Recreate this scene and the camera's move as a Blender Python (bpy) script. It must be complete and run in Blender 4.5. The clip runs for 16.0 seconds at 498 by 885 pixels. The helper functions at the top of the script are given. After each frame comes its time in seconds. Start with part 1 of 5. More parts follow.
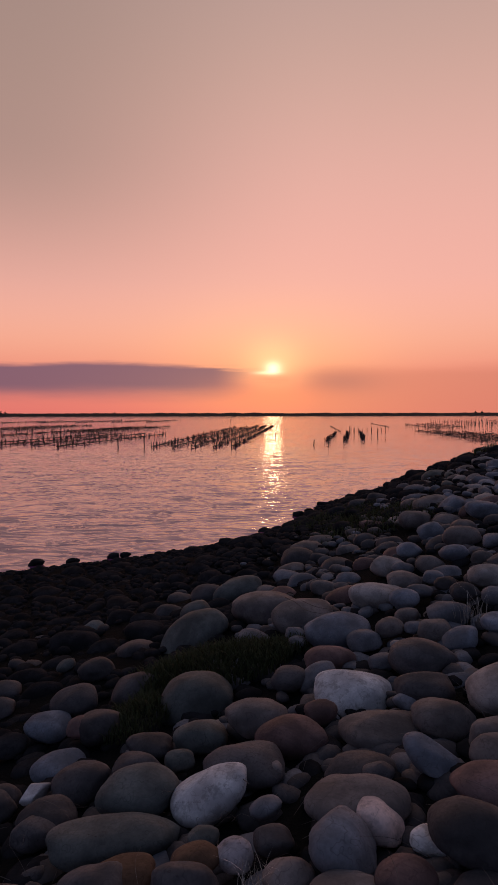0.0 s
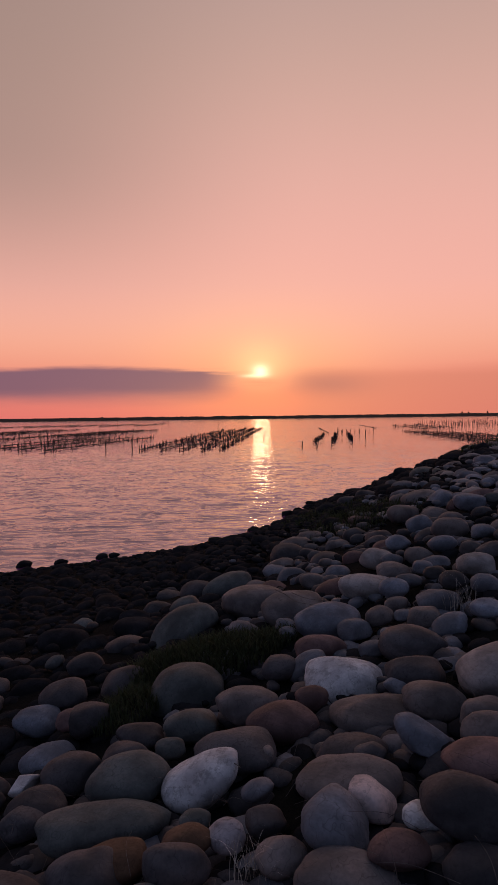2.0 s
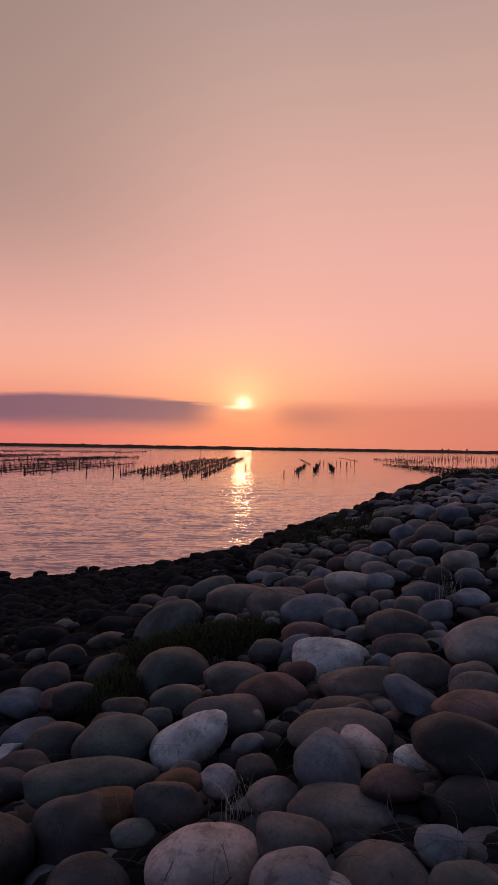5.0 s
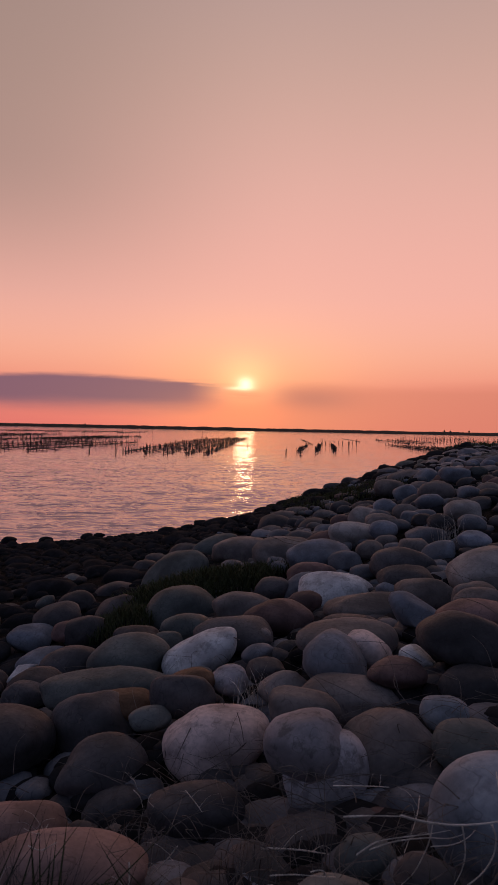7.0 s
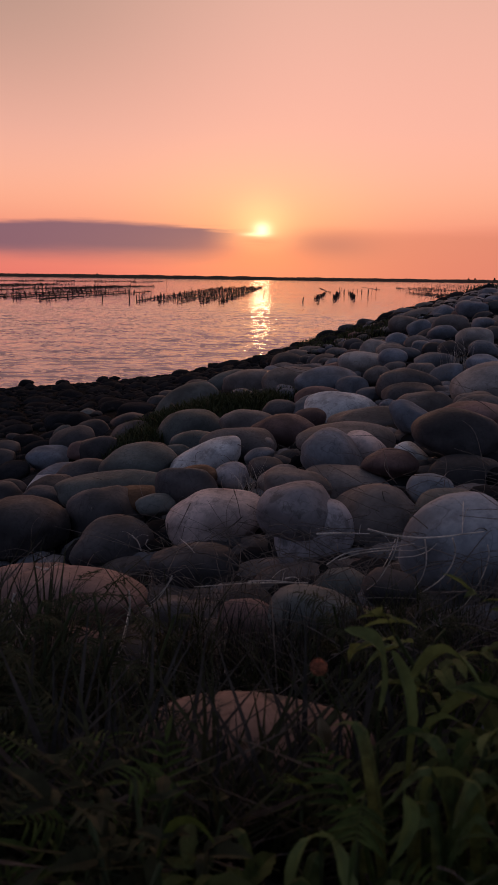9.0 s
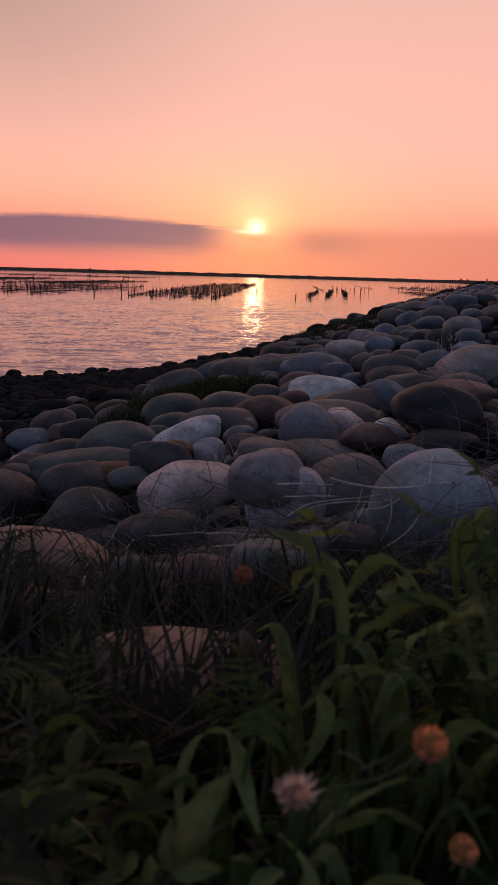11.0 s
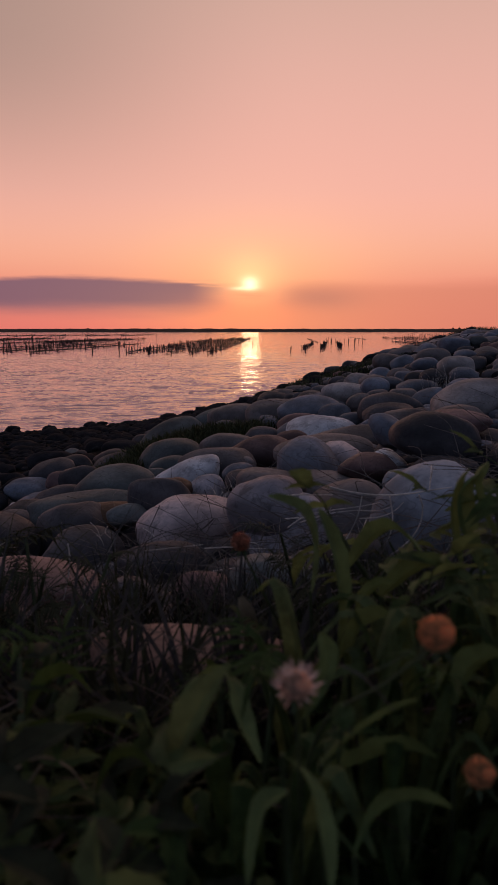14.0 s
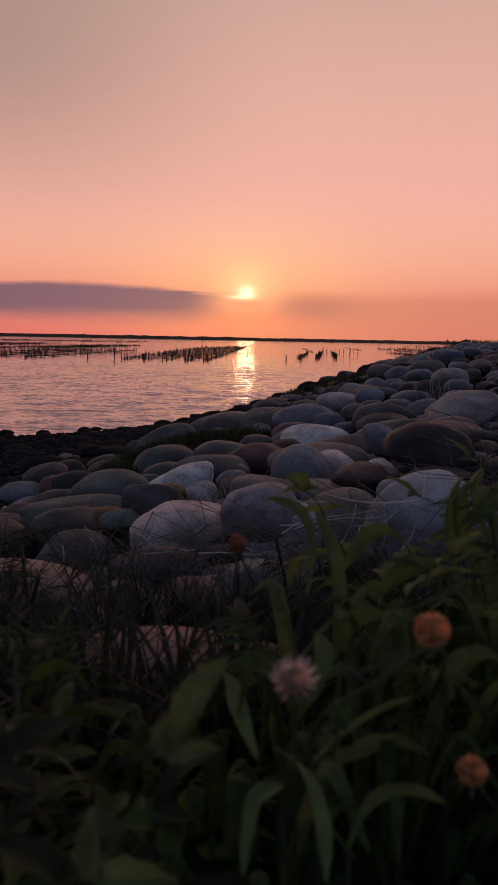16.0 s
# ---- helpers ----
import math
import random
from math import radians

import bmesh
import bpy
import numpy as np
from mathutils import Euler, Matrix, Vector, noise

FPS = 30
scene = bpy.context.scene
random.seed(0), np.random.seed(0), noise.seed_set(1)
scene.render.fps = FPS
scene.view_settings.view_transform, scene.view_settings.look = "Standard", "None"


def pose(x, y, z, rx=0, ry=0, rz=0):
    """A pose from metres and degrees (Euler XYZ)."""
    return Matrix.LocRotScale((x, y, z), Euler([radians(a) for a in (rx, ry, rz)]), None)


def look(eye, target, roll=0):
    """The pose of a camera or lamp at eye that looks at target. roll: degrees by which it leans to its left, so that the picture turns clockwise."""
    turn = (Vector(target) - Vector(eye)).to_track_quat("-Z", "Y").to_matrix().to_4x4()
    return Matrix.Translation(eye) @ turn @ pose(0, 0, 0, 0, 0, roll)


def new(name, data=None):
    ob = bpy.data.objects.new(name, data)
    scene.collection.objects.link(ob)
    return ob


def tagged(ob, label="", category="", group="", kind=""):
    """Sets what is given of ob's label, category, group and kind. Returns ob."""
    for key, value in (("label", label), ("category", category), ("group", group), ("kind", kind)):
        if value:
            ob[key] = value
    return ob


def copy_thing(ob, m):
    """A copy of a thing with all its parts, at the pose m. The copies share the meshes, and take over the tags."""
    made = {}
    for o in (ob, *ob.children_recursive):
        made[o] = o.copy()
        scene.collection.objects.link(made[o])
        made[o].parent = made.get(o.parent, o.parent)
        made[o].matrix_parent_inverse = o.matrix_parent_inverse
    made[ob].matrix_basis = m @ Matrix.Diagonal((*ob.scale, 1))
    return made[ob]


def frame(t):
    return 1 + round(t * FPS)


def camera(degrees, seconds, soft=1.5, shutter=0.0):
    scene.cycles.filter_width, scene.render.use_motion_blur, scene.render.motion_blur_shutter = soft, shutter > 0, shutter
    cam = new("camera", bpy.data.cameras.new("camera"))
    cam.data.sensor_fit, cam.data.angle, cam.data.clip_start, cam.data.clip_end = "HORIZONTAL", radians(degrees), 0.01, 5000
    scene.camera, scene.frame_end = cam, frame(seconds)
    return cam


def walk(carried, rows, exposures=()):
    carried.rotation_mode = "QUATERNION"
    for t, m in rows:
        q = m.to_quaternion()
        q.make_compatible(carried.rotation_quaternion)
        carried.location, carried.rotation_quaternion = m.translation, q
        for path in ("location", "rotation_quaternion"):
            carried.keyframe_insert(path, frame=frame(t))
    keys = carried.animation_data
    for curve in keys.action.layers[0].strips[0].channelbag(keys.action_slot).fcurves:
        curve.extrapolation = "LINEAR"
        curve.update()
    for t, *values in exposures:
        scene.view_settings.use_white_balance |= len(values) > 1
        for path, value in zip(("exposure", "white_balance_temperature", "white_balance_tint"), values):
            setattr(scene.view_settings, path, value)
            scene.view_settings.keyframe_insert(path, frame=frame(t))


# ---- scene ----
cam = camera(42.0, 16.0, soft=1.0)
cam.data.dof.use_dof, cam.data.dof.focus_distance, cam.data.dof.aperture_fstop = True, 3.5, 20.0
PATH = [
    (0, (0.071, 0.428, 2.694), (-0.003, 2.424, 2.602), -0.1),
    (0.5, (0.072, 0.423, 2.687), (-0.014, 2.418, 2.589), -0.4),
    (1, (0.071, 0.438, 2.658), (-0.007, 2.433, 2.54), -0.2),
    (1.5, (0.069, 0.44, 2.633), (0.029, 2.436, 2.526), 0.1),
    (2, (0.073, 0.435, 2.61), (0.035, 2.433, 2.527), -0.7),
    (2.5, (0.07, 0.439, 2.576), (0.024, 2.439, 2.546), -0.5),
    (3, (0.062, 0.425, 2.553), (0.015, 2.424, 2.589), 0.3),
    (3.5, (0.056, 0.436, 2.514), (0.027, 2.435, 2.559), -0.0),
    (4, (0.045, 0.411, 2.467), (0.046, 2.411, 2.503), 0.0),
    (6.5, (-0.03, 0.329, 2.137), (-0.015, 2.329, 2.135), 1.7),
    (7, (-0.021, 0.308, 2.097), (-0.007, 2.307, 2.053), 1.2),
    (7.5, (-0.014, 0.315, 2.038), (-0.036, 2.301, 1.803), 2.4),
    (8, (0.004, 0.303, 1.997), (-0.058, 2.271, 1.648), 1.3),
    (8.5, (0.022, 0.286, 1.97), (0.004, 2.245, 1.568), 1.2),
    (9, (0.039, 0.279, 1.93), (0.01, 2.217, 1.436), 0.8),
    (11.5, (0.096, 0.31, 1.828), (0.097, 2.245, 1.323), 1.8),
    (12, (0.1, 0.308, 1.808), (0.029, 2.238, 1.288), -1.3),
    (12.5, (0.099, 0.308, 1.795), (0.027, 2.251, 1.325), -1.7),
    (13, (0.099, 0.305, 1.79), (0.052, 2.255, 1.347), -1.7),
    (13.5, (0.094, 0.303, 1.789), (0.063, 2.265, 1.4), -0.2),
    (14, (0.093, 0.299, 1.786), (0.09, 2.27, 1.443), 0.0),
    (14.5, (0.093, 0.296, 1.784), (0.101, 2.269, 1.454), 0.0),
    (15, (0.091, 0.296, 1.784), (0.089, 2.268, 1.45), 0.3),
    (15.5, (0.091, 0.294, 1.782), (0.079, 2.268, 1.461), 0.6),
    (16, (0.09, 0.294, 1.783), (0.106, 2.269, 1.466), 1.1),
]
walk(cam, [(t, look(e, g, r)) for t, e, g, r in PATH], exposures=(
    (0, 0.0, 6500, 14), (7, 0.0, 6500, 14), (8.5, 0.05, 6850, 10), (11.5, 0.22, 6450, 10), (13, 0.18, 6450, 10), (14, 0.02, 6500, 10), (16, -0.03, 6550, 10)))

# ---- sky and sun ----
SUN_EL = 3.8                                   # degrees above the sea, straight along +y
world = bpy.data.worlds.new("sunset_sky")
scene.world = world
world.use_nodes = True


class Nodes:
    """Short hand for building a node tree."""

    def __init__(self, tree):
        self.tree = tree
        tree.nodes.clear()

    def add(self, kind, **settings):
        node = self.tree.nodes.new(kind)
        for key, value in settings.items():
            if key == "operation":
                node.operation = value
            elif key == "blend_type":
                node.blend_type = value
            elif key == "data_type":
                node.data_type = value
            elif key == "clamp":
                node.use_clamp = value
        return node

    def put(self, socket, value):
        if isinstance(value, bpy.types.NodeSocket):
            self.tree.links.new(value, socket)
        else:
            socket.default_value = value

    def math(self, operation, a, b=0.0, clamp=False):
        node = self.add("ShaderNodeMath", operation=operation, clamp=clamp)
        self.put(node.inputs[0], a)
        self.put(node.inputs[1], b)
        return node.outputs[0]

    def ease(self, value, low, high, out_low=0.0, out_high=1.0):
        node = self.add("ShaderNodeMapRange")
        node.interpolation_type = "SMOOTHSTEP"
        for n, v in enumerate((value, low, high, out_low, out_high)):
            self.put(node.inputs[n], v)
        return node.outputs[0]

    def mix(self, fac, a, b, blend="MIX"):
        node = self.add("ShaderNodeMix", data_type="RGBA", blend_type=blend)
        self.put(node.inputs[0], fac)
        self.put(node.inputs[6], a)
        self.put(node.inputs[7], b)
        return node.outputs[2]

    def ramp(self, value, stops):
        node = self.add("ShaderNodeValToRGB")
        ramp = node.color_ramp
        ramp.interpolation = "B_SPLINE"
        for n, (place, colour) in enumerate(stops):
            stop = ramp.elements[n] if n < 2 else ramp.elements.new(place)
            stop.position, stop.color = place, (*colour, 1)
        self.put(node.inputs[0], value)
        return node.outputs[0]

    def noise(self, vector, scale, detail=3.0, rough=0.55):
        node = self.add("ShaderNodeTexNoise")
        self.put(node.inputs["Vector"], vector)
        node.inputs["Scale"].default_value = scale
        node.inputs["Detail"].default_value = detail
        node.inputs["Roughness"].default_value = rough
        return node.outputs[0]

    def stretch(self, vector, scale):
        node = self.add("ShaderNodeVectorMath", operation="MULTIPLY")
        self.put(node.inputs[0], vector)
        node.inputs[1].default_value = scale
        return node.outputs[0]


def build_sky():
    n = Nodes(world.node_tree)
    way = n.add("ShaderNodeTexCoord").outputs["Generated"]
    split = n.add("ShaderNodeSeparateXYZ")
    n.put(split.inputs[0], way)
    x, y, z = split.outputs
    deg = 180 / math.pi
    el = n.math("MULTIPLY", n.math("ARCSINE", z), deg)
    az = n.math("MULTIPLY", n.math("ARCTAN2", x, y), deg)
    up = n.math("DIVIDE", el, 90.0, clamp=True)
    air = n.ramp(up, (
        (0.0, (0.70, 0.165, 0.15)), (0.03, (0.78, 0.215, 0.165)), (0.06, (0.89, 0.38, 0.25)), (0.09, (0.90, 0.43, 0.32)), (0.125, (0.90, 0.44, 0.36)),
        (0.225, (0.76, 0.425, 0.355)), (0.32, (0.57, 0.37, 0.30)), (0.42, (0.42, 0.30, 0.28)), (0.62, (0.25, 0.20, 0.25)),
        (1.0, (0.085, 0.100, 0.150))))
    # dimmer high up to the south
    south = n.math("MULTIPLY", n.ease(az, 6.0, -24.0), n.ease(el, 5.0, 22.0))
    air = n.mix(n.math("MULTIPLY", south, 0.72), air, (0.31, 0.218, 0.185, 1))
    # the sky dims and cools away from the sunset
    aside = n.math("ABSOLUTE", az)
    far = n.ease(aside, 22.0, 75.0)
    air = n.mix(far, air, n.ramp(up, ((0.0, (0.090, 0.102, 0.160)), (0.3, (0.088, 0.106, 0.180)), (1.0, (0.085, 0.100, 0.150)))))
    # broad warm haze round the sun
    du, dv = n.math("DIVIDE", az, 9.0), n.math("DIVIDE", n.math("SUBTRACT", el, SUN_EL), 5.0)
    haze = n.math("EXPONENT", n.math("MULTIPLY", n.math("ADD", n.math("MULTIPLY", du, du), n.math("MULTIPLY", dv, dv)), -1.0))
    air = n.mix(haze, air, (0.13, 0.09, 0.0, 1), "ADD")
    # low cloud bank, thick to the south, thin to the north
    shape = n.add("ShaderNodeCombineXYZ")
    n.put(shape.inputs[0], n.math("MULTIPLY", az, 0.11))
    n.put(shape.inputs[1], n.math("MULTIPLY", el, 0.8))
    wisp = n.noise(shape.outputs[0], 1.0, 4.0)
    wave = n.math("MULTIPLY", n.math("SUBTRACT", wisp, 0.5), 0.8)
    top = n.math("ADD", n.ease(az, -28.0, -12.0, 4.25, 4.5), wave)
    top = n.math("SUBTRACT", top, n.ease(az, -13.0, 0.0, 0.0, 0.42))
    fine = n.add("ShaderNodeCombineXYZ")
    n.put(fine.inputs[0], n.math("MULTIPLY", az, 0.22))
    n.put(fine.inputs[1], n.math("MULTIPLY", el, 3.2))
    streak = n.math("MULTIPLY", n.math("SUBTRACT", n.noise(fine.outputs[0], 1.0, 3.0), 0.5), n.ease(n.math("ABSOLUTE", az), 9.0, 2.0, 0.25, 1.0))
    top = n.math("ADD", top, streak)
    gap = n.math("SUBTRACT", top, el)
    bank = n.math("MULTIPLY", n.ease(gap, 0.0, 0.55), n.ease(n.math("ADD", el, wave), 0.6, 2.6))
    left = n.math("MULTIPLY", bank, n.math("ADD", n.ease(az, -5.5, -0.6, 0.78, 0.0), n.ease(az, -3.5, 0.5, 0.20, 0.0)))
    air = n.mix(left, air, (0.20, 0.098, 0.150, 1))
    right = n.math("MULTIPLY", n.ease(n.math("ADD", el, wave), 4.4, 3.0), n.ease(az, 1.0, 5.0, 0.0, 0.75))
    air = n.mix(right, air, (0.66, 0.215, 0.15, 1))
    du, dv = n.math("DIVIDE", n.math("SUBTRACT", az, 5.5), 3.6), n.math("DIVIDE", n.math("SUBTRACT", el, 2.6), 1.0)
    patch = n.math("EXPONENT", n.math("MULTIPLY", n.math("ADD", n.math("MULTIPLY", du, du), n.math("MULTIPLY", dv, dv)), -1.0))
    air = n.mix(n.math("MULTIPLY", patch, 0.65), air, (0.38, 0.145, 0.14, 1))
    # glow and the half-veiled disc itself
    for wide, high, lift, colour in ((2.4, 2.0, 0.5, (0.28, 0.2, 0.07, 1)), (0.85, 0.6, 0.1, (0.38, 0.32, 0.2, 1)), (0.75, 0.2, -0.25, (0.35, 0.3, 0.2, 1)), (0.55, 0.45, 0.1, (0.5, 0.46, 0.36, 1))):
        du, dv = n.math("DIVIDE", az, wide), n.math("DIVIDE", n.math("SUBTRACT", el, SUN_EL + lift), high)
        spot = n.math("EXPONENT", n.math("MULTIPLY", n.math("ADD", n.math("MULTIPLY", du, du), n.math("MULTIPLY", dv, dv)), -1.0))
        air = n.mix(spot, air, colour, "ADD")
    # thin cloud across the foot of the disc, and a bright frayed edge to its south
    du, dv = n.math("DIVIDE", n.math("ADD", az, 0.9), 0.8), n.math("DIVIDE", n.math("SUBTRACT", el, SUN_EL - 0.32), 0.14)
    edge = n.math("EXPONENT", n.math("MULTIPLY", n.math("ADD", n.math("MULTIPLY", du, du), n.math("MULTIPLY", dv, dv)), -1.0))
    air = n.mix(edge, air, (0.45, 0.38, 0.24, 1), "ADD")
    du, dv = n.math("DIVIDE", az, 2.2), n.math("DIVIDE", n.math("SUBTRACT", el, SUN_EL - 0.95), 0.42)
    veil = n.math("EXPONENT", n.math("MULTIPLY", n.math("ADD", n.math("MULTIPLY", du, du), n.math("MULTIPLY", dv, dv)), -1.0))
    veil = n.math("MULTIPLY", veil, n.ease(n.noise(fine.outputs[0], 2.2, 3.0), 0.3, 0.6, 0.55, 0.95))
    air = n.mix(veil, air, (0.95, 0.32, 0.18, 1))
    du, dv = n.math("DIVIDE", az, 5.0), n.math("DIVIDE", n.math("SUBTRACT", el, 1.5), 1.3)
    flush = n.math("EXPONENT", n.math("MULTIPLY", n.math("ADD", n.math("MULTIPLY", du, du), n.math("MULTIPLY", dv, dv)), -1.0))
    air = n.mix(n.math("MULTIPLY", flush, 0.5), air, (0.90, 0.22, 0.13, 1))
    glow = n.add("ShaderNodeBackground")
    n.put(glow.inputs[0], air)
    glow.inputs[1].default_value = 1.0
    sky = n.add("ShaderNodeTexSky")
    sky.sky_type, sky.sun_disc = "NISHITA", False
    sky.sun_elevation, sky.sun_rotation = radians(SUN_EL), 0.0
    clear = n.add("ShaderNodeBackground")
    n.put(clear.inputs[0], sky.outputs[0])
    clear.inputs[1].default_value = 0.003
    both = n.add("ShaderNodeAddShader")
    n.put(both.inputs[0], glow.outputs[0])
    n.put(both.inputs[1], clear.outputs[0])
    n.put(n.add("ShaderNodeOutputWorld").inputs[0], both.outputs[0])


build_sky()
sun = new("sun", bpy.data.lights.new("sun", "SUN"))
sun.data.energy, sun.data.angle, sun.data.color = 0.008, radians(1.6), (1.0, 0.55, 0.3)
sun.matrix_world = look((0, 60, 60 * math.tan(radians(SUN_EL))), (0, 0, 0))

# ---- materials ----
def stone_material(name, base, spots=0.0, rough=0.62, gloss=0.17, banding=0.45, spread_of=0.5):
    """Weathered river stone: mottling at two scales, darker veins, fine pits."""
    m = bpy.data.materials.new(name)
    m.use_nodes = True
    n = Nodes(m.node_tree)
    at = n.add("ShaderNodeTexCoord").outputs["Object"]
    own = n.add("ShaderNodeObjectInfo").outputs["Random"]
    island = n.add("ShaderNodeNewGeometry").outputs["Random Per Island"]
    shift = n.add("ShaderNodeVectorMath", operation="ADD")
    n.put(shift.inputs[0], at)
    n.put(shift.inputs[1], n.math("MULTIPLY", n.math("ADD", own, island), 37.0))
    at = shift.outputs[0]
    broad, fine = n.noise(at, 6.0, 4.0), n.noise(at, 85.0, 4.0, 0.6)
    light, dark = [min(c * 1.32, 0.92) for c in base], [c * 0.62 for c in base]
    colour = n.mix(n.ease(broad, 0.33, 0.68), (*dark, 1), (*light, 1))
    # faint bedding planes, tilted differently in each stone
    tilt = n.add("ShaderNodeVectorRotate")
    tilt.rotation_type = "EULER_XYZ"
    n.put(tilt.inputs["Vector"], at)
    turn = n.add("ShaderNodeCombineXYZ")
    n.put(turn.inputs[0], n.math("MULTIPLY", own, 9.0))
    n.put(turn.inputs[1], n.math("MULTIPLY", island, 7.0))
    n.put(tilt.inputs["Rotation"], turn.outputs[0])
    bands = n.noise(n.stretch(tilt.outputs[0], (3.0, 3.0, 26.0)), 1.0, 4.0, 0.6)
    colour = n.mix(n.ease(bands, 0.48, 0.72, 0.0, banding), colour, (base[0] * 0.5, base[1] * 0.52, base[2] * 0.56, 1))
    colour = n.mix(n.ease(fine, 0.35, 0.75, 0.0, 0.38), colour, (base[0] * 0.5, base[1] * 0.54, base[2] * 0.54, 1))
    tone = n.math("ADD", 1.0 - spread_of / 2, n.math("MULTIPLY", n.math("FRACT", n.math("MULTIPLY", own, 7.31)), spread_of))
    colour = n.mix(1.0, colour, tone, "MULTIPLY")
    vein = n.noise(at, 13.0, 2.0)
    line = n.math("ABSOLUTE", n.math("SUBTRACT", vein, 0.5))
    colour = n.mix(n.ease(line, 0.012, 0.0, 0.0, 0.4), colour, (base[0] * 0.3, base[1] * 0.28, base[2] * 0.27, 1))
    if spots:
        patch = n.ease(n.noise(at, 22.0, 5.0, 0.7), 0.5, 0.62, 0.0, spots)
        colour = n.mix(patch, colour, (0.06, 0.055, 0.05, 1))
    s = n.add("ShaderNodeBsdfPrincipled")
    n.put(s.inputs["Base Color"], colour)
    n.put(s.inputs["Roughness"], n.ease(fine, 0.2, 0.8, rough - 0.1, rough + 0.15))
    s.inputs["Specular IOR Level"].default_value = gloss
    bump = n.add("ShaderNodeBump")
    bump.inputs["Strength"].default_value, bump.inputs["Distance"].default_value = 0.6, 0.008
    n.put(bump.inputs["Height"], n.math("ADD", n.math("ADD", n.math("MULTIPLY", broad, 1.0), n.math("MULTIPLY", bands, 0.3)), n.math("MULTIPLY", fine, 0.16)))
    n.put(s.inputs["Normal"], bump.outputs[0])
    n.put(n.add("ShaderNodeOutputMaterial").inputs[0], s.outputs[0])
    return m


STONE = {
    "grey": stone_material("grey_stone", (0.190, 0.197, 0.220)),
    "brown": stone_material("brown_stone", (0.192, 0.168, 0.160)),
    "red": stone_material("red_stone", (0.190, 0.120, 0.112)),
    "white": stone_material("white_stone", (0.76, 0.745, 0.77), 0.35, banding=0.35, spread_of=0.15),
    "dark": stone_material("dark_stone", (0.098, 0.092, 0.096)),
    "pink": stone_material("pink_stone", (0.27, 0.17, 0.145)),
    "blue": stone_material("blue_grey_stone", (0.245, 0.268, 0.315), 0.15),
    "orange": stone_material("ochre_stone", (0.15, 0.088, 0.055)),
    "pale": stone_material("pale_stone", (0.38, 0.34, 0.32)),
    "palepink": stone_material("pale_pink_stone", (0.66, 0.53, 0.50), 0.3, banding=0.3, spread_of=0.2),
    "patchy": stone_material("patchy_pink_stone", (0.22, 0.14, 0.115), 0.9),
    "mottled": stone_material("mottled_stone", (0.42, 0.385, 0.40), 0.5, spread_of=0.2),
    "slate": stone_material("slate_stone", (0.125, 0.135, 0.130), banding=0.3),
    "ice": stone_material("pale_blue_stone", (0.31, 0.335, 0.37), 0.25, banding=0.3, spread_of=0.2),
    "shell": stone_material("bleached_stone", (0.80, 0.72, 0.72), spread_of=0.1),
    # wet stones by the water; also painted shade on packing stones higher up
    "wet": stone_material("wet_and_gap_shade_black_stone", (0.029, 0.029, 0.032), rough=0.85, gloss=0.03),
}
WORDS = {
    "grey": "smooth grey", "brown": "brownish grey", "red": "reddish brown", "white": "whitish weathered", "dark": "dark brown-black",
    "pink": "dull pink", "blue": "bluish grey", "orange": "ochre brown", "pale": "pale buff", "palepink": "pale pinkish white",
    "mottled": "mottled grey and white", "patchy": "dull pink, dark-patched", "slate": "plain slate grey", "ice": "pale bluish grey", "shell": "bleached white angular", "wet": "wet black",
}


def soil_material():
    m = bpy.data.materials.new("dark_silt")
    m.use_nodes = True
    n = Nodes(m.node_tree)
    at = n.add("ShaderNodeTexCoord").outputs["Object"]
    broad, fine = n.noise(at, 1.3, 5.0), n.noise(at, 30.0, 5.0, 0.7)
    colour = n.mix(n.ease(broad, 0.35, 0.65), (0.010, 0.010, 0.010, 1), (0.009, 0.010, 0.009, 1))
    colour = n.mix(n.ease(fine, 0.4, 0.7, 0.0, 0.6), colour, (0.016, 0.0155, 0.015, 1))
    s = n.add("ShaderNodeBsdfPrincipled")
    n.put(s.inputs["Base Color"], colour)
    s.inputs["Roughness"].default_value = 0.95
    s.inputs["Specular IOR Level"].default_value = 0.03
    bump = n.add("ShaderNodeBump")
    bump.inputs["Strength"].default_value, bump.inputs["Distance"].default_value = 0.8, 0.02
    n.put(bump.inputs["Height"], fine)
    n.put(s.inputs["Normal"], bump.outputs[0])
    n.put(n.add("ShaderNodeOutputMaterial").inputs[0], s.outputs[0])
    return m


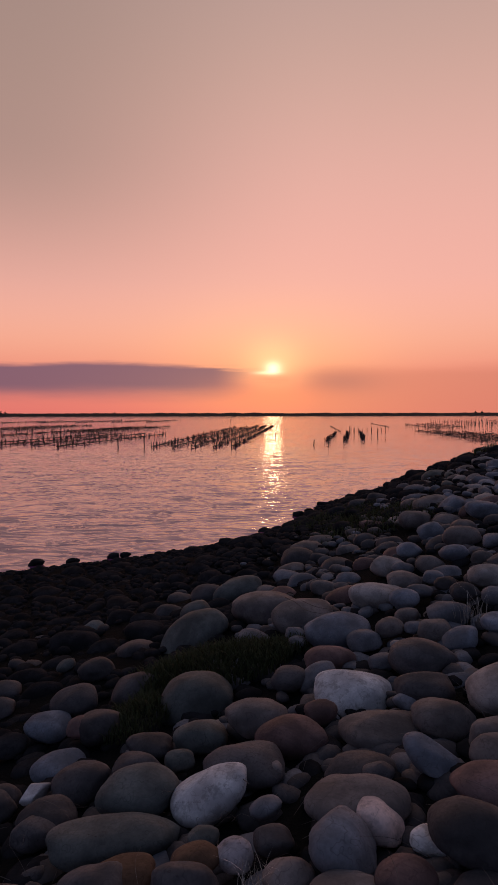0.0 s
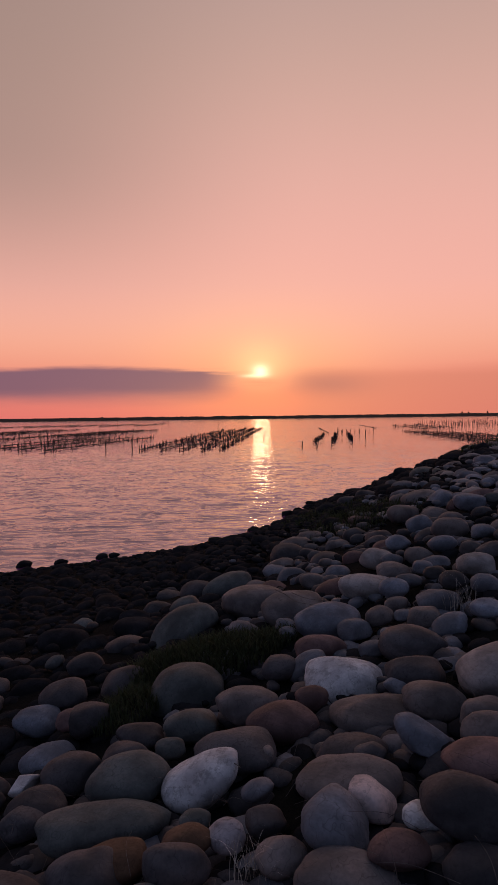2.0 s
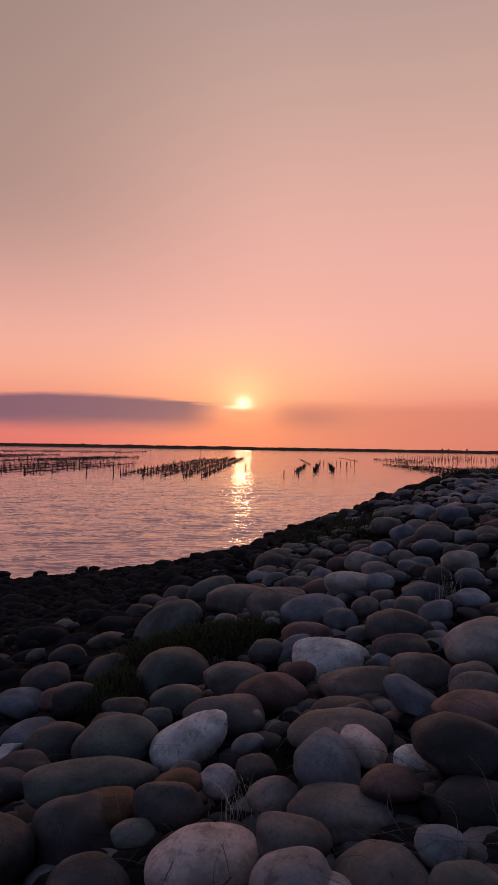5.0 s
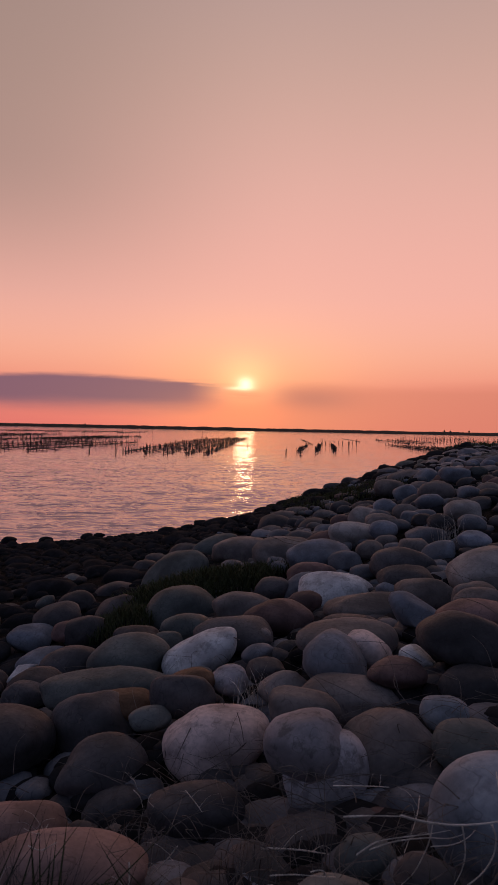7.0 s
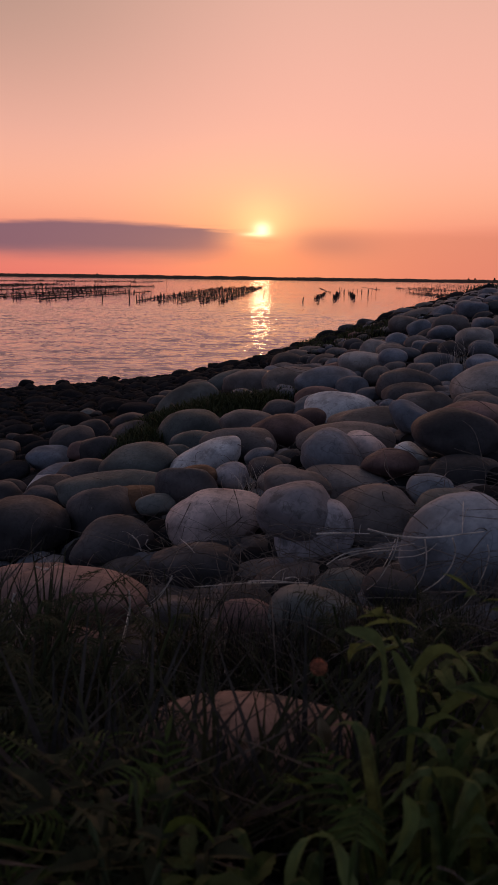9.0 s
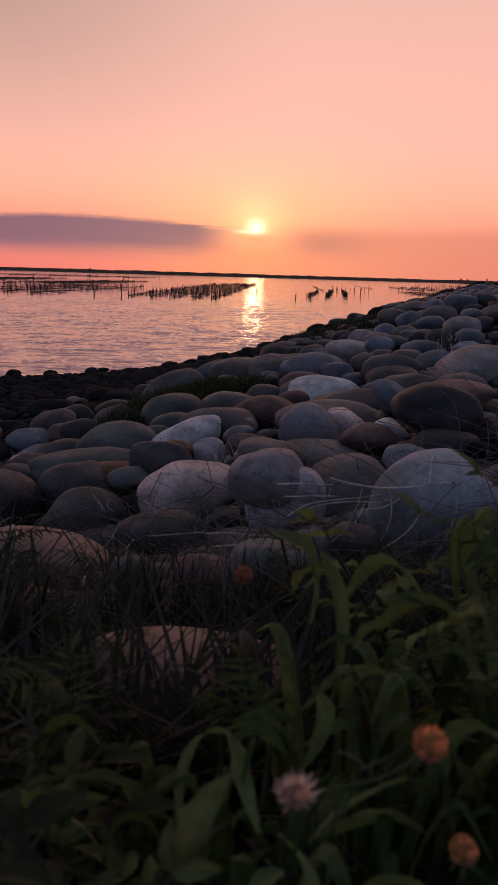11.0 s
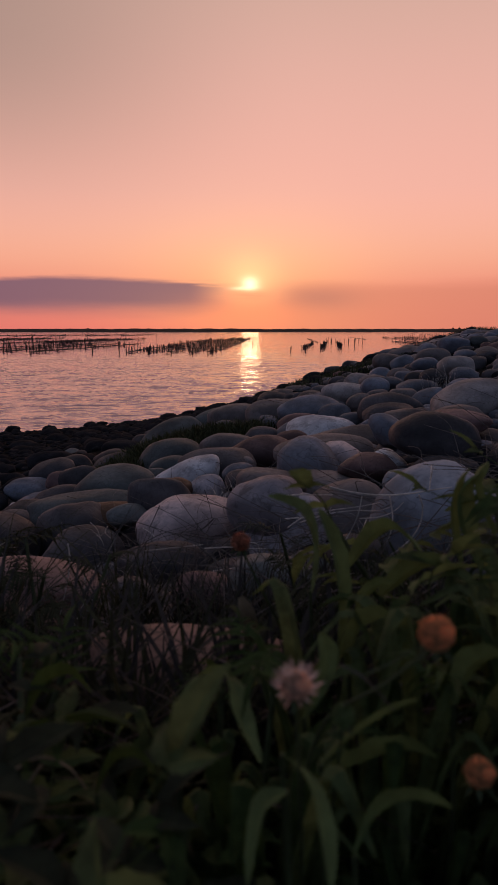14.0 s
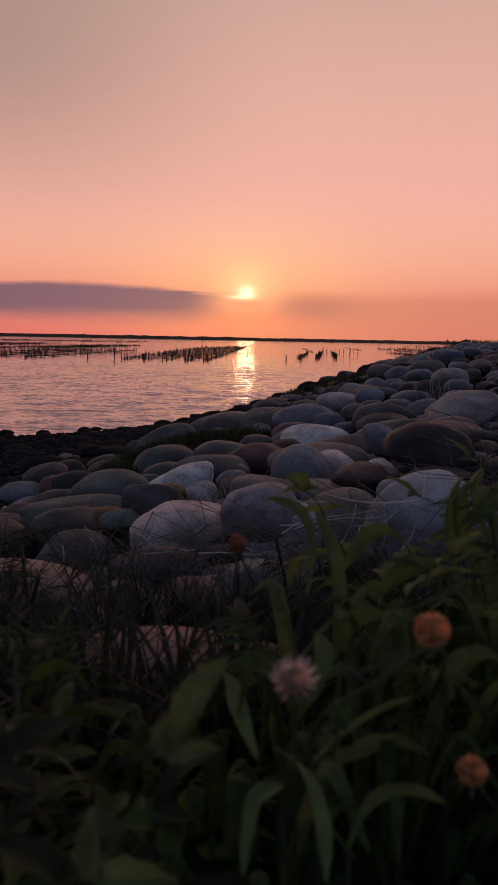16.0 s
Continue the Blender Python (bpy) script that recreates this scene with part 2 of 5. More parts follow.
def water_material():
    m = bpy.data.materials.new("lagoon_water")
    m.use_nodes = True
    n = Nodes(m.node_tree)
    at = n.add("ShaderNodeTexCoord").outputs["Object"]
    # small wavelets tip the surface this way and that, also far out where they are finer than the eye can part
    calm = n.ease(n.noise(n.stretch(at, (0.25, 1.0, 1.0)), 0.06, 2.0), 0.38, 0.62, 0.6, 1.0)
    way = n.add("ShaderNodeSeparateXYZ")
    n.put(way.inputs[0], at)
    out = n.ease(way.outputs[1], 14.0, 48.0, 0.095, 0.42)
    tips = None
    for scale, share in ((2.6, 1.0), (9.0, 0.8)):
        node = n.add("ShaderNodeTexNoise")
        n.put(node.inputs["Vector"], n.stretch(at, (0.6, 1.0, 1.0)))
        node.inputs["Scale"].default_value, node.inputs["Detail"].default_value = scale, 2.0
        centred = n.add("ShaderNodeVectorMath", operation="SUBTRACT")
        n.put(centred.inputs[0], node.outputs[1])
        centred.inputs[1].default_value = (0.5, 0.5, 0.5)
        tip = n.stretch(centred.outputs[0], (0.75 * share, share, 0.0))
        if tips is None:
            tips = tip
        else:
            both = n.add("ShaderNodeVectorMath", operation="ADD")
            n.put(both.inputs[0], tips)
            n.put(both.inputs[1], tip)
            tips = both.outputs[0]
    scaled = n.add("ShaderNodeVectorMath", operation="SCALE")
    n.put(scaled.inputs[0], tips)
    n.put(scaled.inputs["Scale"], n.math("MULTIPLY", out, calm))
    facing = n.add("ShaderNodeVectorMath", operation="ADD")
    n.put(facing.inputs[0], n.add("ShaderNodeNewGeometry").outputs["Normal"])
    n.put(facing.inputs[1], scaled.outputs[0])
    unit = n.add("ShaderNodeVectorMath", operation="NORMALIZE")
    n.put(unit.inputs[0], facing.outputs[0])
    s = n.add("ShaderNodeBsdfPrincipled")
    # magenta base paints in pink the reflection lacks; high IOR brightens the mirror
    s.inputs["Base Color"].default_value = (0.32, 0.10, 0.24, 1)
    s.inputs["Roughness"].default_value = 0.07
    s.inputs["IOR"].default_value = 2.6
    n.put(s.inputs["Normal"], unit.outputs[0])
    n.put(n.add("ShaderNodeOutputMaterial").inputs[0], s.outputs[0])
    return m


def plain_material(name, base, rough=0.8, grain=40.0, translucent=0.0, vary=0.35):
    m = bpy.data.materials.new(name)
    m.use_nodes = True
    n = Nodes(m.node_tree)
    at = n.add("ShaderNodeTexCoord").outputs["Object"]
    island = n.add("ShaderNodeNewGeometry").outputs["Random Per Island"]
    fine = n.noise(at, grain, 4.0, 0.6)
    low, high = [c * (1 - vary) for c in base], [c * (1 + vary) for c in base]
    colour = n.mix(n.ease(fine, 0.3, 0.7), (*low, 1), (*high, 1))
    colour = n.mix(1.0, colour, n.math("ADD", 0.7, n.math("MULTIPLY", island, 0.6)), "MULTIPLY")
    s = n.add("ShaderNodeBsdfPrincipled")
    n.put(s.inputs["Base Color"], colour)
    s.inputs["Roughness"].default_value = rough
    s.inputs["Specular IOR Level"].default_value = 0.3
    bump = n.add("ShaderNodeBump")
    bump.inputs["Strength"].default_value, bump.inputs["Distance"].default_value = 0.4, 0.002
    n.put(bump.inputs["Height"], fine)
    n.put(s.inputs["Normal"], bump.outputs[0])
    out = s.outputs[0]
    if translucent:
        t = n.add("ShaderNodeBsdfTranslucent")
        n.put(t.inputs[0], colour)
        blend = n.add("ShaderNodeMixShader")
        blend.inputs[0].default_value = translucent
        n.put(blend.inputs[1], out)
        n.put(blend.inputs[2], t.outputs[0])
        out = blend.outputs[0]
    n.put(n.add("ShaderNodeOutputMaterial").inputs[0], out)
    return m


SOIL, WATER = soil_material(), water_material()
WOOD = plain_material("tarred_wood", (0.035, 0.026, 0.020), 0.85, 12.0)
SCRUB = plain_material("far_scrub", (0.022, 0.018, 0.014), 0.95, 0.2)
LEAF = plain_material("weed_leaf", (0.13, 0.175, 0.062), 0.7, 90.0, 0.5)
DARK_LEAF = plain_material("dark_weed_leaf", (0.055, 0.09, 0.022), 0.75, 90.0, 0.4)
# deep leaf colour; left of the flowers it stands in for dimmer light
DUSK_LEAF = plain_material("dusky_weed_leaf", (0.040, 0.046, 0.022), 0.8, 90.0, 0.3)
SOFT_LEAF = plain_material("soft_weed_leaf", (0.155, 0.215, 0.072), 0.65, 60.0, 0.3, 0.25)
STEM = plain_material("green_stem", (0.07, 0.09, 0.035), 0.6, 60.0)
STRAW = plain_material("dry_straw", (0.62, 0.55, 0.48), 0.7, 50.0)
DRY = plain_material("tan_dry_stem", (0.34, 0.25, 0.15), 0.75, 50.0)
TWIG = plain_material("dead_twig", (0.17, 0.14, 0.12), 0.85, 50.0)
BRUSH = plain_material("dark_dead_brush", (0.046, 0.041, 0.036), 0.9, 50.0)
GRASS = plain_material("short_grass", (0.046, 0.060, 0.025), 0.7, 30.0, 0.3)
FLORET = plain_material("orange_floret", (0.97, 0.54, 0.25), 0.8, 300.0, 0.5)
EYE = plain_material("daisy_eye", (0.92, 0.66, 0.46), 0.8, 300.0, 0.5)
RUSSET = plain_material("russet_floret", (0.62, 0.28, 0.17), 0.8, 300.0, 0.5)
FLUFF = plain_material("seed_fluff", (0.9, 0.78, 0.72), 0.8, 200.0, 0.5)


# ---- ground, water, far shore ----
SHORE = [(-900, -420), (-60, -14), (-14, 8.0), (-4.6, 10.9), (-2.8, 12.0), (-0.9, 13.3), (0.4, 15.5), (1.5, 19.2), (4.9, 24.1), (12.2, 35.6),
         (25, 60), (60, 150), (420, 980)]


def inland(x, y):
    """Signed distance to the waterline, positive on the landward side."""
    best, sign = np.full(np.shape(x), 1e9), np.ones(np.shape(x))
    for (ax, ay), (bx, by) in zip(SHORE, SHORE[1:]):
        ex, ey = bx - ax, by - ay
        u = np.clip(((x - ax) * ex + (y - ay) * ey) / (ex * ex + ey * ey), 0, 1)
        dx, dy = x - ax - u * ex, y - ay - u * ey
        d = np.hypot(dx, dy)
        near = d < best
        best = np.where(near, d, best)
        sign = np.where(near, np.where(ex * dy - ey * dx < 0, 1.0, -1.0), sign)
    return best * sign


def soft_low(a, b, k):
    h = np.clip(0.5 + 0.5 * (b - a) / k, 0, 1)
    return b * (1 - h) + a * h - k * h * (1 - h)


def slope(x, y):
    """Height of the stones' upper surface."""
    x, y = np.asarray(x, float), np.asarray(y, float)
    s = inland(x, y)
    rise, side = np.clip((y - 4) / 5, 0, 1), np.clip(x / 2.6, 0, 1)
    z = 1.495 + 0.2466 * x - 0.0752 * y + rise * (0.115 * side - 0.07 * (1 - side))
    dip = np.clip(np.minimum((y - 1.3) / 0.4, (5.2 - y) / 0.8), 0, 1)
    z = z - 0.055 * dip + 0.02 * np.clip((y - 5.0) / 0.8, 0, 1)
    z = -soft_low(-z, -(0.1 + 0.045 * s), 0.25)
    z = soft_low(z, 0.05 + 0.30 * s + 0.03 * s * np.abs(s), 0.15)
    z = soft_low(z, np.full_like(z, 1.735), 0.07)
    return np.where(s < 0, np.maximum(0.02 + 0.3 * s, -1.4), z)


def mesh_object(name, verts, faces, material, smooth=True):
    me = bpy.data.meshes.new(name)
    me.from_pydata(verts, [], faces)
    me.materials.append(material)
    if smooth:
        me.shade_smooth()
    return new(name, me)


def spread(near, far, step, growth):
    """Grid lines: even steps to near, then growing to far."""
    v, d = [0.0], step
    while v[-1] < far:
        if v[-1] > near:
            d *= growth
        v.append(v[-1] + d)
    return v


def ground():
    right = spread(8, 2600, 0.25, 1.16)
    ahead = spread(20, 2600, 0.25, 1.12)
    xs = np.array([-v for v in right[:0:-1]] + right)
    ys = np.array([-v for v in right[:0:-1]] + ahead)
    gx, gy = np.meshgrid(xs, ys)
    z = slope(gx, gy)
    z = z - 0.025 - 0.085 * np.clip((z - 0.4) / 0.45, 0, 1)
    rough = [0.05 * noise.noise(Vector((a * 1.7, b * 1.7, 0))) for a, b in zip(gx.ravel(), gy.ravel())]
    verts = np.c_[gx.ravel(), gy.ravel(), z.ravel() + rough]
    w, faces = len(xs), []
    for j in range(len(ys) - 1):
        for i in range(w - 1):
            a = j * w + i
            faces.append((a, a + 1, a + w + 1, a + w))
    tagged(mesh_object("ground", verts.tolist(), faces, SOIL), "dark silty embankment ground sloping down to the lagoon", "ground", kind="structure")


def water():
    """One sheet to the horizon, with real small waves where the camera is near it."""
    side = spread(14, 4000, 0.08, 1.12)
    back = spread(6, 4000, 3, 1.4)
    ahead = [9.0]
    while ahead[-1] < 4200:
        ahead.append(ahead[-1] + 0.0027 * ahead[-1] * (1 if ahead[-1] < 45 else 1.12 ** ((ahead[-1] - 45) / 10) if ahead[-1] < 120 else 3.0 * ahead[-1] / 120))
    xs = np.array([-v for v in side[:0:-1]] + side)
    ys = np.array([9 - v for v in back[:0:-1]] + ahead)
    gx, gy = np.meshgrid(xs, ys)
    rng, z = random.Random(9), np.zeros_like(gx)

    def swell(count, long, high):
        """A smooth random field of about the given length."""
        out = np.zeros_like(gx)
        for _ in range(count):
            a, k = rng.uniform(0, 3.14), 6.283 / (long * rng.uniform(0.7, 1.5))
            out += np.sin(k * (gx * math.cos(a) * 0.6 + gy * math.sin(a)) + rng.uniform(0, 6.28))
        return out * high / math.sqrt(count)

    for long, turn, steep in ((0.50, 0.12, 0.036), (0.33, -0.18, 0.044), (0.21, 0.24, 0.050), (0.30, 1.05, 0.050), (0.27, -0.95, 0.050), (0.16, 0.5, 0.046)):   # wind waves, steep on the lee side
        turns = (gx * math.sin(turn) + gy * math.cos(turn)) / long + swell(7, long * 3.2, 0.5)
        part_of = turns - np.floor(turns)
        lee = 0.32
        face = np.where(part_of < lee, part_of / lee, (1 - part_of) / (1 - lee))
        face = face * face * (3 - 2 * face)
        z += steep * long * (face - 0.5) * np.clip(0.42 + swell(7, long * 3.6, 0.75), 0, 1.4)
    gust = 0.95 + 0.2 * np.sin(gx * 0.23 + 1.1 + 0.8 * np.sin(gy * 0.31)) * np.sin(gy * 0.42 + 0.5 * np.sin(gx * 0.4))
    fade = np.clip((75 - gy) / 40, 0.0, 1) * np.clip((26 - np.abs(gx)) / 8, 0, 1) * np.clip((gy - 9) / 1, 0, 1) * (1 - 0.45 * np.clip((gx - 1) / 4, 0, 1))
    z = z * gust * fade
    w = len(xs)
    verts = np.c_[gx.ravel(), gy.ravel(), z.ravel()].tolist()
    faces = [(j * w + i, j * w + i + 1, (j + 1) * w + i + 1, (j + 1) * w + i) for j in range(len(ys) - 1) for i in range(w - 1)]
    tagged(mesh_object("water", verts, faces, WATER), "calm rippled lagoon water reflecting the sunset, part of the pink painted in its base colour", "water", kind="structure")


def far_shore():
    """Low scrub-covered spit across the lagoon."""
    verts, faces = [], []
    steps = 900
    for k in range(steps):
        x = -520 + 1040 * k / (steps - 1)
        y = 500 + 14 * math.sin(x * 0.008)
        top = 2.35 + 0.5 * noise.noise(Vector((x * 0.02, 0, 1))) + 0.45 * noise.noise(Vector((x * 0.11, 3, 0))) + 0.3 * noise.noise(Vector((x * 0.6, 7, 0)))
        verts += [(x, y - 16, -0.3), (x, y - 9, 0.9), (x, y, top), (x, y + 20, top * 0.9), (x, y + 50, -0.3)]
        if k:
            a = 5 * k
            faces += [(a - 5 + i, a + i, a + i + 1, a - 4 + i) for i in range(4)]
    tagged(mesh_object("backdrop", verts, faces, SCRUB), "low dark scrub-covered spit along the horizon", "far shore", kind="structure")


def far_tree(x, y, base, high, wide):
    """A wind-bent shrub on the far spit."""
    rng = random.Random(int(x * 7))
    ob = tagged(new("far_tree"), "small dark wind-bent shrub on the far spit", "tree", "far shrubs")
    ob.matrix_world = pose(x, y, base)
    bm = bmesh.new()
    bmesh.ops.create_cone(bm, cap_ends=True, segments=6, radius1=0.14, radius2=0.06, depth=high * 0.6, matrix=Matrix.Translation((0, 0, high * 0.3)))
    me = bpy.data.meshes.new("trunk")
    bm.to_mesh(me)
    bm.free()
    me.materials.append(SCRUB)
    new("trunk", me).parent = ob
    bm = bmesh.new()
    for _ in range(60):
        a, r, h = rng.uniform(0, 6.28), rng.random() ** 0.5, rng.uniform(0.0, 1.0)
        w = wide * (1.25 - h)
        m = Matrix.Translation((r * w * math.cos(a), r * w * math.sin(a), h * high)) @ Euler((rng.uniform(0, 3), rng.uniform(0, 3), 0)).to_matrix().to_4x4()
        bmesh.ops.create_icosphere(bm, subdivisions=1, radius=rng.uniform(0.12, 0.3), matrix=m @ Matrix.Diagonal((1, 0.7, 0.5, 1)))
    me = bpy.data.meshes.new("crown")
    bm.to_mesh(me)
    bm.free()
    me.materials.append(SCRUB)
    new("crown", me).parent = ob


ground()
for x, high, wide in ((-209.5, 2.6, 1.8), (-206.5, 2.2, 1.6), (-203, 1.6, 1.6), (158, 1.8, 1.1), (163, 1.4, 1.3), (178, 1.9, 0.9), (-120, 1.0, 1.6)):
    far_tree(x, 500 + 14 * math.sin(x * 0.008), 1.9, high, wide)
water()
far_shore()


# ---- boulders ----
def ball(level):
    bm = bmesh.new()
    bmesh.ops.create_icosphere(bm, subdivisions=level, radius=1)
    verts = np.array([v.co[:] for v in bm.verts])
    faces = [[v.index for v in f.verts] for f in bm.faces]
    bm.free()
    return verts, faces


BALLS = {level: ball(level) for level in (1, 2, 3, 4)}


def stone_shape(level, size, rng, angular=0.0, square=0.0):
    """A water-worn stone: a squarish ellipsoid, unevenly swollen, with a few flattened sides."""
    v, faces = BALLS[level]
    n = rng.uniform(1.98, 2.42) + square
    r = (np.abs(v) ** n).sum(1) ** (-1 / n)
    p = v * r[:, None]
    seed = rng.uniform(0, 90)
    swell = np.array([noise.noise(Vector(c) * 0.9 + Vector((seed, 0, 0))) for c in v])
    lumps = np.array([noise.noise(Vector(c) * 2.3 + Vector((0, seed, 0))) for c in v])
    p *= (1 + 0.17 * swell + 0.045 * lumps)[:, None]
    p[:, 0] *= 1 + rng.uniform(-0.1, 0.1) * p[:, 2]
    p[:, 2] *= 1 + rng.uniform(-0.13, 0.13) * p[:, 0]
    p[:, 1] *= 1 + rng.uniform(-0.15, 0.15) * p[:, 0]
    for _ in range(rng.randint(2, 4) + int(4 * angular)):
        way = np.array([rng.gauss(0, 1), rng.gauss(0, 1), rng.gauss(0, 0.8)])
        way /= np.linalg.norm(way)
        over = np.maximum(p @ way - rng.uniform(0.66, 0.9) + 0.16 * angular, 0)
        p -= (over * (0.52 + 0.4 * angular))[:, None] * way
    half = (p.max(0) - p.min(0)) / 2
    p = (p - (p.max(0) + p.min(0)) / 2) / half
    return p * (np.array(size) / 2), faces


rocks = random.Random(5)
TAKEN = []                                     # plan of the stones laid so far: x, y, half length, half width
NEAR = []


def boulder(x, y, z, length, width, height, lean, look_of, worn=0.0):
    angular = worn if worn else 1.0 if look_of == "shell" else 0.7 if y > 9 and z < 0.1 else 0.0
    p, faces = stone_shape(4 if y < 6 else 3, (length, width, height), rocks, angular, 0.1 if look_of in ("palepink", "mottled", "white") else 0.0)
    me = bpy.data.meshes.new("boulder")
    me.from_pydata(p.tolist(), [], faces)
    me.materials.append(STONE[look_of])
    me.shade_smooth()
    ob = new("boulder", me)
    ob.matrix_world = pose(x, y, z, rocks.uniform(-4, 4), -lean, rocks.uniform(-6, 6))
    big = "large " if length > 0.42 else "small " if length < 0.17 else ""
    tagged(ob, f"{big}{WORDS[look_of]} rounded stone resting on the embankment", "boulder", "embankment boulders")
    TAKEN.append((x, y, length / 2, width / 2))
    NEAR.append(ob)
    return ob


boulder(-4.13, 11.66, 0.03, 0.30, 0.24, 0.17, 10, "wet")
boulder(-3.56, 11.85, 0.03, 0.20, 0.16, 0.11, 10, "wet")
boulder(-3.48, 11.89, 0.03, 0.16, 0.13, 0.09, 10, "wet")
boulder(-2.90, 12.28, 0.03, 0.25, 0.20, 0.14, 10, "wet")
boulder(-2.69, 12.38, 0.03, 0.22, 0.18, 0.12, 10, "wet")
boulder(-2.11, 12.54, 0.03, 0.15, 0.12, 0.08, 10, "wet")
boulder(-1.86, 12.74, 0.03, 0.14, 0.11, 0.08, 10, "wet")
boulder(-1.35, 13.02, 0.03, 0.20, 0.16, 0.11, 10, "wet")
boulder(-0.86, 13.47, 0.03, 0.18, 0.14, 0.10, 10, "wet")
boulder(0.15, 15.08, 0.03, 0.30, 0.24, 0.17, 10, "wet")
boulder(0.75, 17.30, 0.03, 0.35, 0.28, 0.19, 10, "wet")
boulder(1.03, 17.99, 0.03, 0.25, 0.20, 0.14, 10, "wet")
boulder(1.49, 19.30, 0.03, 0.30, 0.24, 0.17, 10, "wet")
# the stones that can be told apart, farthest first
# near stones on the left take darker kinds, painting weaker light into their colour
boulder(2.53, 12.6, 1.25, 0.33, 0.29, 0.26, 0, "dark")
boulder(1.98, 12.3, 1.07, 0.43, 0.36, 0.32, 0, "dark")
boulder(1.62, 12.1, 0.99, 0.40, 0.34, 0.30, 5, "dark")
boulder(1.23, 11.8, 0.91, 0.43, 0.36, 0.30, 5, "wet")
boulder(3.537, 14.336, 1.299, 0.618, 0.528, 0.345, 5, "slate")
boulder(2.667, 7.711, 1.655, 0.210, 0.178, 0.128, 0, "slate")
boulder(2.512, 11.574, 1.325, 0.443, 0.377, 0.277, 3, "grey")
boulder(2.277, 9.357, 1.408, 0.581, 0.493, 0.321, 3, "brown")
boulder(2.366, 8.828, 1.458, 0.413, 0.356, 0.268, 40, "blue")
boulder(0.380, 8.366, 0.896, 0.443, 0.375, 0.265, 3, "dark")
boulder(1.783, 8.315, 1.385, 0.382, 0.324, 0.232, 0, "brown")
boulder(2.405, 7.737, 1.602, 0.368, 0.314, 0.208, -3, "blue")
boulder(1.771, 7.434, 1.411, 0.313, 0.266, 0.210, 5, "blue")
boulder(-0.640, 7.397, 0.715, 0.369, 0.312, 0.222, 5, "dark")
boulder(-0.304, 7.206, 0.815, 0.540, 0.445, 0.273, 15, "slate")
boulder(2.052, 7.190, 1.500, 0.270, 0.229, 0.166, 0, "brown")
boulder(-1.510, 7.050, 0.533, 0.341, 0.291, 0.213, 10, "wet")
boulder(-1.744, 6.863, 0.507, 0.217, 0.185, 0.137, -10, "slate", 0.4)
boulder(1.411, 6.809, 1.341, 0.250, 0.212, 0.156, 0, "blue")
boulder(1.882, 6.661, 1.506, 0.380, 0.323, 0.218, 0, "brown")
boulder(-0.663, 6.498, 0.812, 0.305, 0.261, 0.190, 5, "slate")
boulder(-1.784, 6.357, 0.518, 0.465, 0.390, 0.270, 0, "wet")
boulder(-2.140, 6.320, 0.344, 0.339, 0.287, 0.178, 5, "dark")
boulder(-1.112, 6.276, 0.669, 0.370, 0.314, 0.196, 3, "wet")
boulder(1.113, 6.274, 1.302, 0.333, 0.281, 0.187, 0, "pale")
boulder(2.061, 6.272, 1.541, 0.225, 0.192, 0.139, 0, "grey")
boulder(1.643, 6.082, 1.471, 0.257, 0.219, 0.150, 0, "blue")
boulder(1.194, 6.043, 1.342, 0.193, 0.164, 0.115, 0, "grey")
boulder(1.428, 6.040, 1.382, 0.247, 0.211, 0.152, 0, "brown")
boulder(0.007, 5.952, 1.015, 0.607, 0.500, 0.275, 2, "brown")
boulder(-1.068, 5.768, 0.675, 0.398, 0.341, 0.220, 0, "dark")
boulder(-0.578, 5.682, 0.859, 0.619, 0.502, 0.341, 30, "slate", 0.5)
boulder(1.122, 5.603, 1.340, 0.277, 0.234, 0.162, 0, "brown")
boulder(-1.589, 5.495, 0.663, 0.169, 0.144, 0.105, 30, "slate")
boulder(1.316, 5.477, 1.412, 0.163, 0.139, 0.104, 0, "grey")
boulder(0.885, 5.432, 1.260, 0.462, 0.386, 0.232, 0, "pale")
boulder(0.309, 5.376, 1.121, 0.508, 0.418, 0.261, 4, "brown")
boulder(1.357, 5.265, 1.415, 0.180, 0.154, 0.114, 5, "dark")
boulder(-1.267, 5.221, 0.749, 0.278, 0.235, 0.168, 5, "dark")
boulder(-1.962, 5.186, 0.582, 0.257, 0.216, 0.153, 3, "dark")
boulder(1.143, 5.151, 1.385, 0.196, 0.167, 0.114, 0, "grey")
boulder(1.616, 5.138, 1.513, 0.274, 0.233, 0.169, 0, "pale")
boulder(-0.067, 5.076, 1.049, 0.246, 0.208, 0.150, 0, "grey")
boulder(0.998, 4.998, 1.376, 0.211, 0.180, 0.145, 0, "blue")
boulder(0.226, 4.956, 1.136, 0.139, 0.118, 0.086, 0, "grey")
boulder(1.407, 4.948, 1.451, 0.199, 0.170, 0.125, 0, "dark")
boulder(-1.858, 4.847, 0.612, 0.221, 0.188, 0.137, 0, "dark")
boulder(0.968, 4.771, 1.328, 0.165, 0.140, 0.102, 10, "brown")
boulder(0.512, 4.752, 1.226, 0.464, 0.375, 0.233, 4, "blue")
boulder(1.556, 4.747, 1.475, 0.197, 0.167, 0.124, 0, "grey")
boulder(0.236, 4.746, 1.149, 0.124, 0.106, 0.077, 0, "grey")
boulder(1.211, 4.657, 1.381, 0.290, 0.241, 0.158, 0, "grey")
boulder(-0.843, 4.626, 0.860, 0.321, 0.288, 0.196, 10, "dark")
boulder(0.821, 4.577, 1.307, 0.190, 0.164, 0.130, 10, "brown")
boulder(0.651, 4.517, 1.247, 0.225, 0.191, 0.135, 8, "grey")
